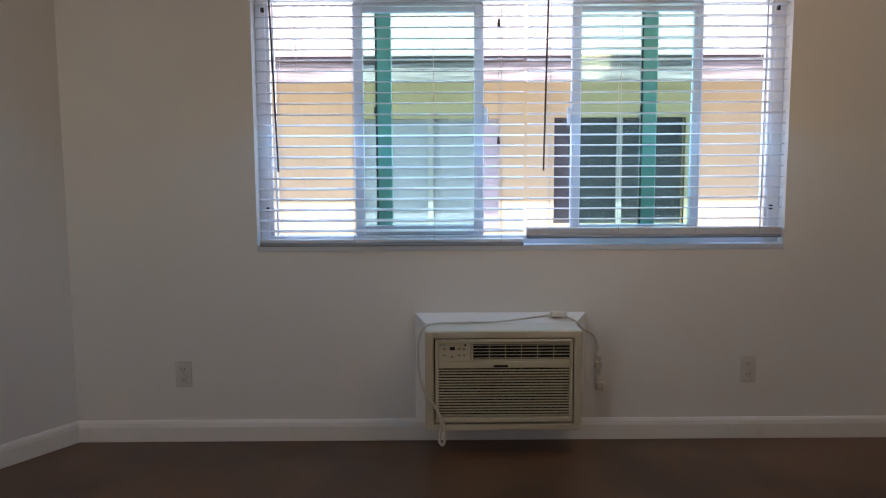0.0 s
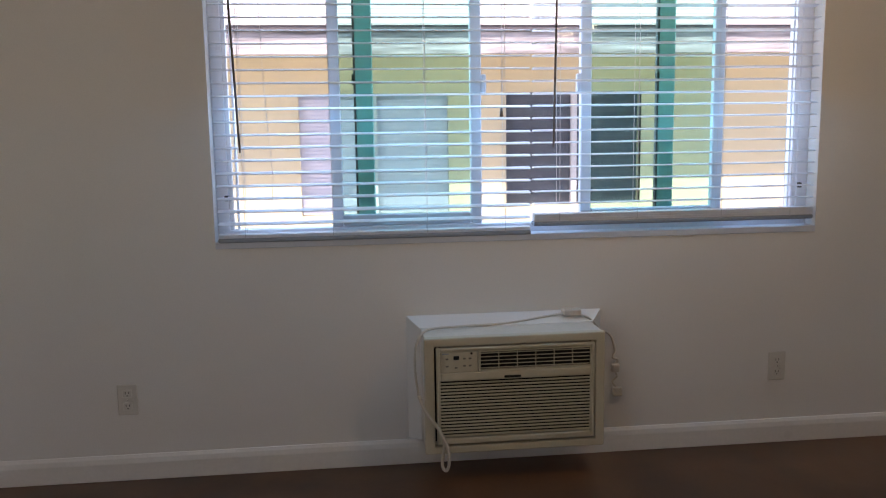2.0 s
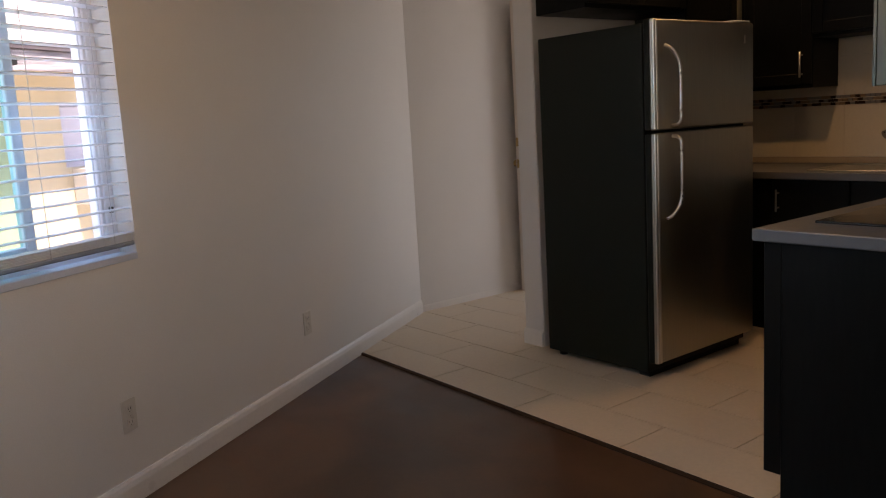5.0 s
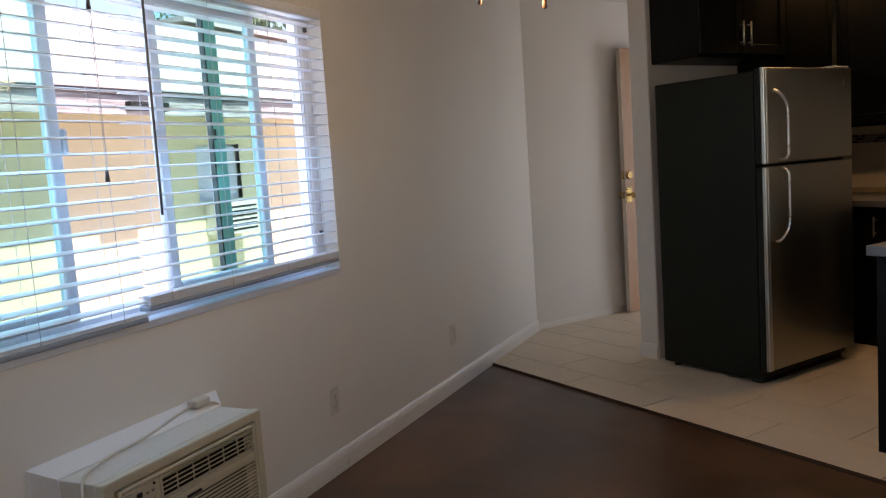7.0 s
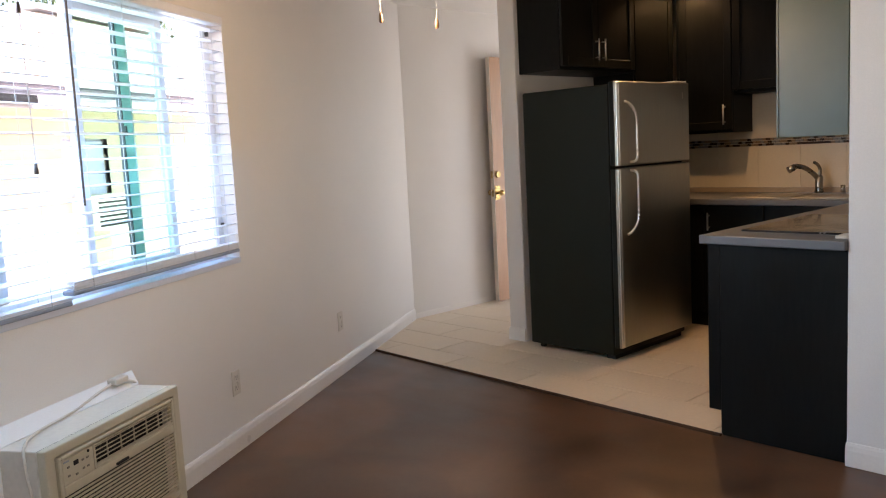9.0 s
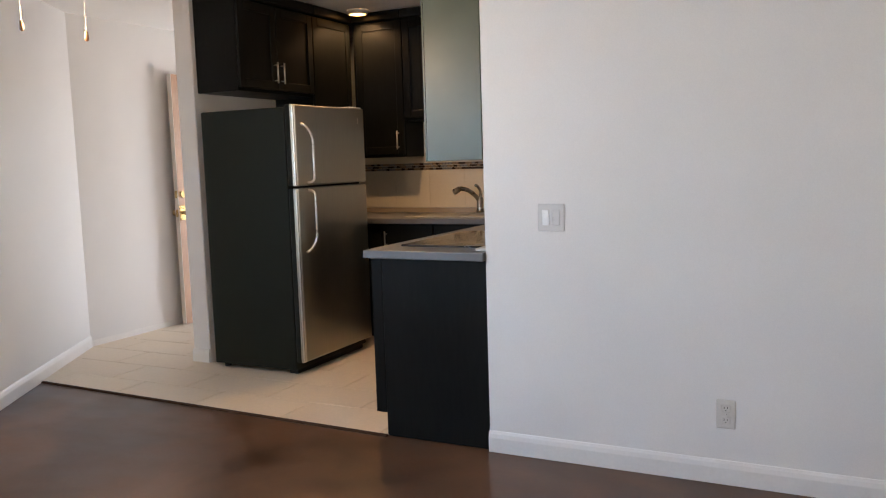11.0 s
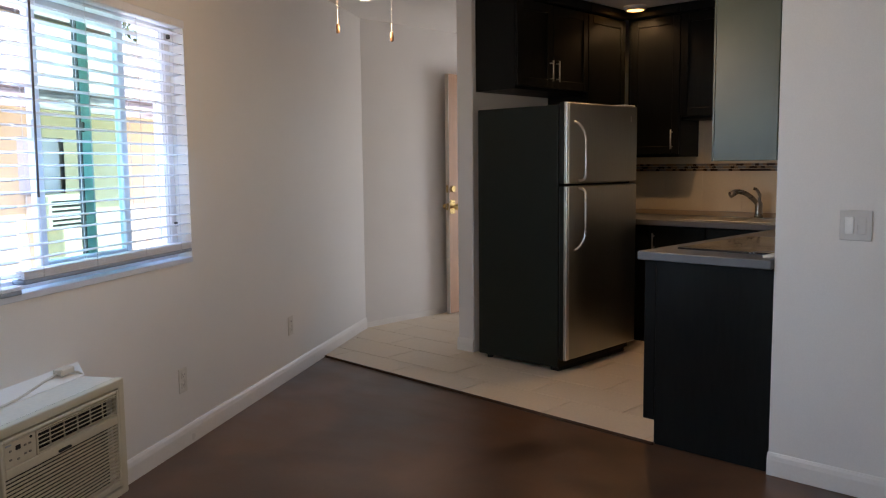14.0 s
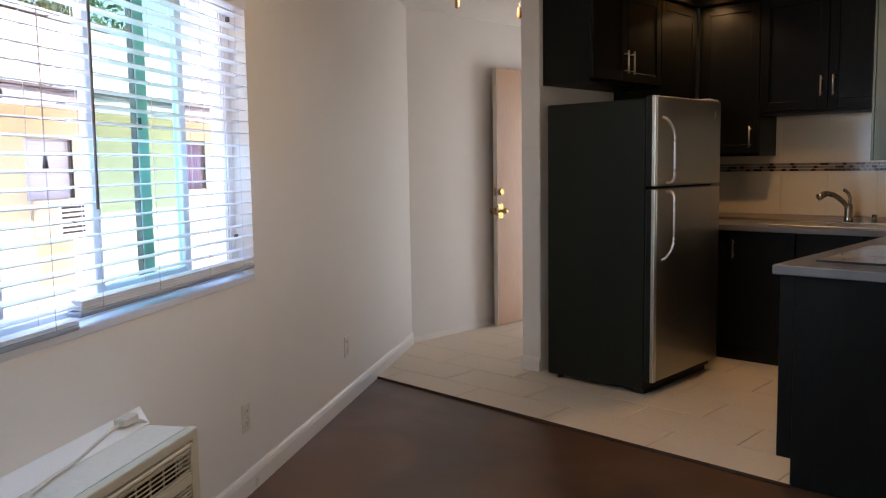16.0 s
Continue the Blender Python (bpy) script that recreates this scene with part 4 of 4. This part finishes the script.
pipe = solid("roof_pipe", cyl(bmesh.new(), (3.69, 9.59, 2.7), (3.69, 9.59, 3.85), 0.03), REDPAINT, "red vent pipe standing on the roof", "pipe")

far = thing("far_house", Matrix.Translation((0, 0, 0)), "tan clapboard house behind with a shallow gable", "house")
for i in range(14):
    part("clapboard", B(10.9, 13.3, 13.0 - 0.012 * (i % 2), 13.06, 1.4 + i * 0.2, 1.4 + i * 0.2 + 0.19), TANWALL, far)
part("wall", B(10.9, 13.3, 13.06, 16, GZ, 4.2), TANWALL, far)
# The orange light on this corner is put into the wall colour.
part("corner_wall", B(13.3, 14.0, 12.9, 16, GZ, 4.05), ORANGEWALL, far, "corner wall coloured as if lit orange")
rf = bmesh.new()
pr = [(10.7, 4.22), (14.2, 4.20), (14.2, 4.30), (10.7, 4.32)]
e0, e1 = [rf.verts.new((x, 12.85, z)) for x, z in pr], [rf.verts.new((x, 16.3, z)) for x, z in pr]
rf.faces.new(e0)
rf.faces.new(e1[::-1])
for k in range(4):
    rf.faces.new((e0[k], e0[(k + 1) % 4], e1[(k + 1) % 4], e1[k]))
part("roof", rf, ROOFING, far)


def tree(x, y, height, spread, seed, leaves):
    rng = random.Random(seed)
    t = thing("tree", Matrix.Translation((x, y, GZ)), "leafy green tree behind the houses", "tree", group="trees behind the houses")
    tr = cyl(bmesh.new(), (0, 0, 0), (0.1, 0, height * 0.55), 0.20, 0.11, 12)
    tips = []
    for k in range(9):
        a, h = rng.uniform(0, 6.28), rng.uniform(0.40, 0.58) * height
        tip = Vector((math.cos(a) * spread * rng.uniform(0.4, 0.8), math.sin(a) * spread * rng.uniform(0.4, 0.8), h + rng.uniform(0.1, 0.38) * height))
        cyl(tr, (0.08, 0, h * 0.85), tip, 0.07, 0.02, 7)
        tips.append(tip)
    part("trunk", tr, BARK, t)
    verts, faces = [], []
    for k in range(leaves):
        c = rng.choice(tips) + Vector((rng.gauss(0, 1), rng.gauss(0, 1), rng.gauss(0, 0.7))) * spread * 0.24
        s, q = rng.uniform(0.06, 0.14), Euler((rng.uniform(0, 6), rng.uniform(0, 6), rng.uniform(0, 6))).to_matrix()
        n = len(verts)
        verts += [c + q @ Vector(v) * s for v in ((-1, 0, 0), (0, -0.45, 0.1), (1, 0, 0), (0, 0.45, 0.1))]
        faces.append((n, n + 1, n + 2, n + 3))
    me = bpy.data.meshes.new("crown")
    me.from_pydata(verts, [], faces)
    me.materials.append(LEAF)
    cr = new("crown", me)
    cr.parent = t
    cr["kind"] = "stuff"


tree(17.5, 18.0, 7.5, 2.8, 3, 5000)
tree(22.5, 19.0, 7.0, 2.6, 4, 5000)


# ---- kitchen floor: tiles on grout ----
def trans_a(b):
    return 0.0 + (b - 0.525) * (0.089 / 2.56)


bed = bmesh.new()
q = [(0.04, 0.0), (2.75, 0.0), (2.75, 3.58), (0.90, 3.58), (trans_a(3.085), 3.085), (trans_a(0.53), 0.53), (0.04, 0.53)]
lo, hi = [bed.verts.new((a, b, -0.0015)) for a, b in q], [bed.verts.new((a, b, 0.0035)) for a, b in q]
bed.faces.new(lo[::-1])
bed.faces.new(hi)
for k in range(len(q)):
    bed.faces.new((lo[k], lo[(k + 1) % len(q)], hi[(k + 1) % len(q)], hi[k]))
tiled = solid("floor_tiled", bed, GROUT, "cream tiled kitchen and entry floor", "floor", KITCHEN, kind="structure")
TW, TL, GAP = 0.305, 0.61, 0.0048
full = mesh_of("tile", B(GAP / 2, TW - GAP / 2, GAP / 2, TL - GAP / 2, 0.003, 0.008, bevel=0.0008), TILE)
for i in range(-1, 9):
    a0 = 0.005 + i * TW
    off = 0.27 if i % 2 else -0.03
    b0 = off - TL
    while b0 < 3.6:
        corners = [(a0, b0), (a0 + TW, b0), (a0 + TW, b0 + TL), (a0, b0 + TL)]
        if a0 > 0.12 and a0 + TW < 2.74 and b0 > 0.01 and b0 + TL < 3.0:
            o = new("tile", full)
            o.parent, o.matrix_local = tiled, Matrix.Translation((a0, b0, 0))
            b0 += TL
            continue
        clip = bmesh.new()
        box(clip, a0 + GAP / 2, a0 + TW - GAP / 2, b0 + GAP / 2, b0 + TL - GAP / 2, 0.003, 0.008)
        edges = [((trans_a(0.525) + 0.004, 0.525), (-1, 0.0348)), ((2.749, 0), (1, 0)), ((0, 0.002), (0, -1)), ((0, 3.578), (0, 1)),
                 ((0.90, 3.58), (-(3.58 - 3.085), 0.90 - trans_a(3.085)))]
        if a0 < 0.03:
            edges.append(((0, 0.53), (0, -1)))
        for (pa, pb), (na, nb) in edges:
            geom = clip.verts[:] + clip.edges[:] + clip.faces[:]
            if not geom:
                break
            cut = bmesh.ops.bisect_plane(clip, geom=geom, plane_co=(pa, pb, 0), plane_no=(na, nb, 0), clear_outer=True)
            rim = [e for e in cut["geom_cut"] if isinstance(e, bmesh.types.BMEdge)]
            if rim:
                bmesh.ops.edgeloop_fill(clip, edges=rim)
        if len(clip.verts) > 4:
            o = new("tile", mesh_of("tile", clip, TILE))
            o.parent = tiled
        else:
            clip.free()
        b0 += TL
st = bmesh.new()
p0, p1 = Vector((trans_a(0.53), 0.53, 0)), Vector((trans_a(3.085), 3.085, 0))
along = (p1 - p0).normalized()
side = Vector((-along.y, along.x, 0))
prof = [(-0.013, -0.001), (-0.011, 0.004), (-0.005, 0.0088), (0.002, 0.0092), (0.006, 0.0085), (0.008, -0.001)]
ends = [[st.verts.new(p - side * d + Vector((0, 0, z))) for d, z in prof] for p in (p0, p1)]
for k in range(len(prof)):
    st.faces.new((ends[0][k], ends[0][(k + 1) % len(prof)], ends[1][(k + 1) % len(prof)], ends[1][k]))
st.faces.new(ends[0])
st.faces.new(ends[1][::-1])
solid("threshold_strip", st, STRIP, "dark brown strip between vinyl and tiles", "threshold strip", KITCHEN, kind="structure")

# ---- backsplash: wall tiles and mosaic band ----
splash = solid("backsplash", B(BACK_A - 0.004, BACK_A - 0.0005, 0.002, 2.30, 0.931, 1.62), BACKSPLASH, "cream wall tiles with a brown glass mosaic band", "backsplash", KITCHEN, kind="structure")
def wall_tiles(z0, z1, w, name):
    me = mesh_of(name, B(BACK_A - 0.010, BACK_A - 0.004, 0.0004, w - 0.0004, z0 + 0.0004, z1 - 0.0004), BACKSPLASH)
    b = 0.01
    while b + w < 2.31:
        o = new(name, me)
        o.parent, o.matrix_local = splash, Matrix.Translation((0, b, 0))
        b += w
wall_tiles(0.932, 1.224, 0.305, "tile")
wall_tiles(1.284, 1.50, 0.305, "tile")
wall_tiles(1.50, 1.618, 0.305, "tile")
rng = random.Random(5)
chips = [mesh_of("mosaic_chip", B(BACK_A - 0.011, BACK_A - 0.004, 0.0013, 0.0267, 0.0013, 0.0177), m) for m in MOSAIC]
for r in range(3):
    b = 0.02 + (r % 2) * 0.014
    while b < 2.25:
        o = new("mosaic_chip", rng.choice(chips))
        o.parent, o.matrix_local = splash, Matrix.Translation((0, b, 1.2255 + r * 0.019))
        b += 0.028
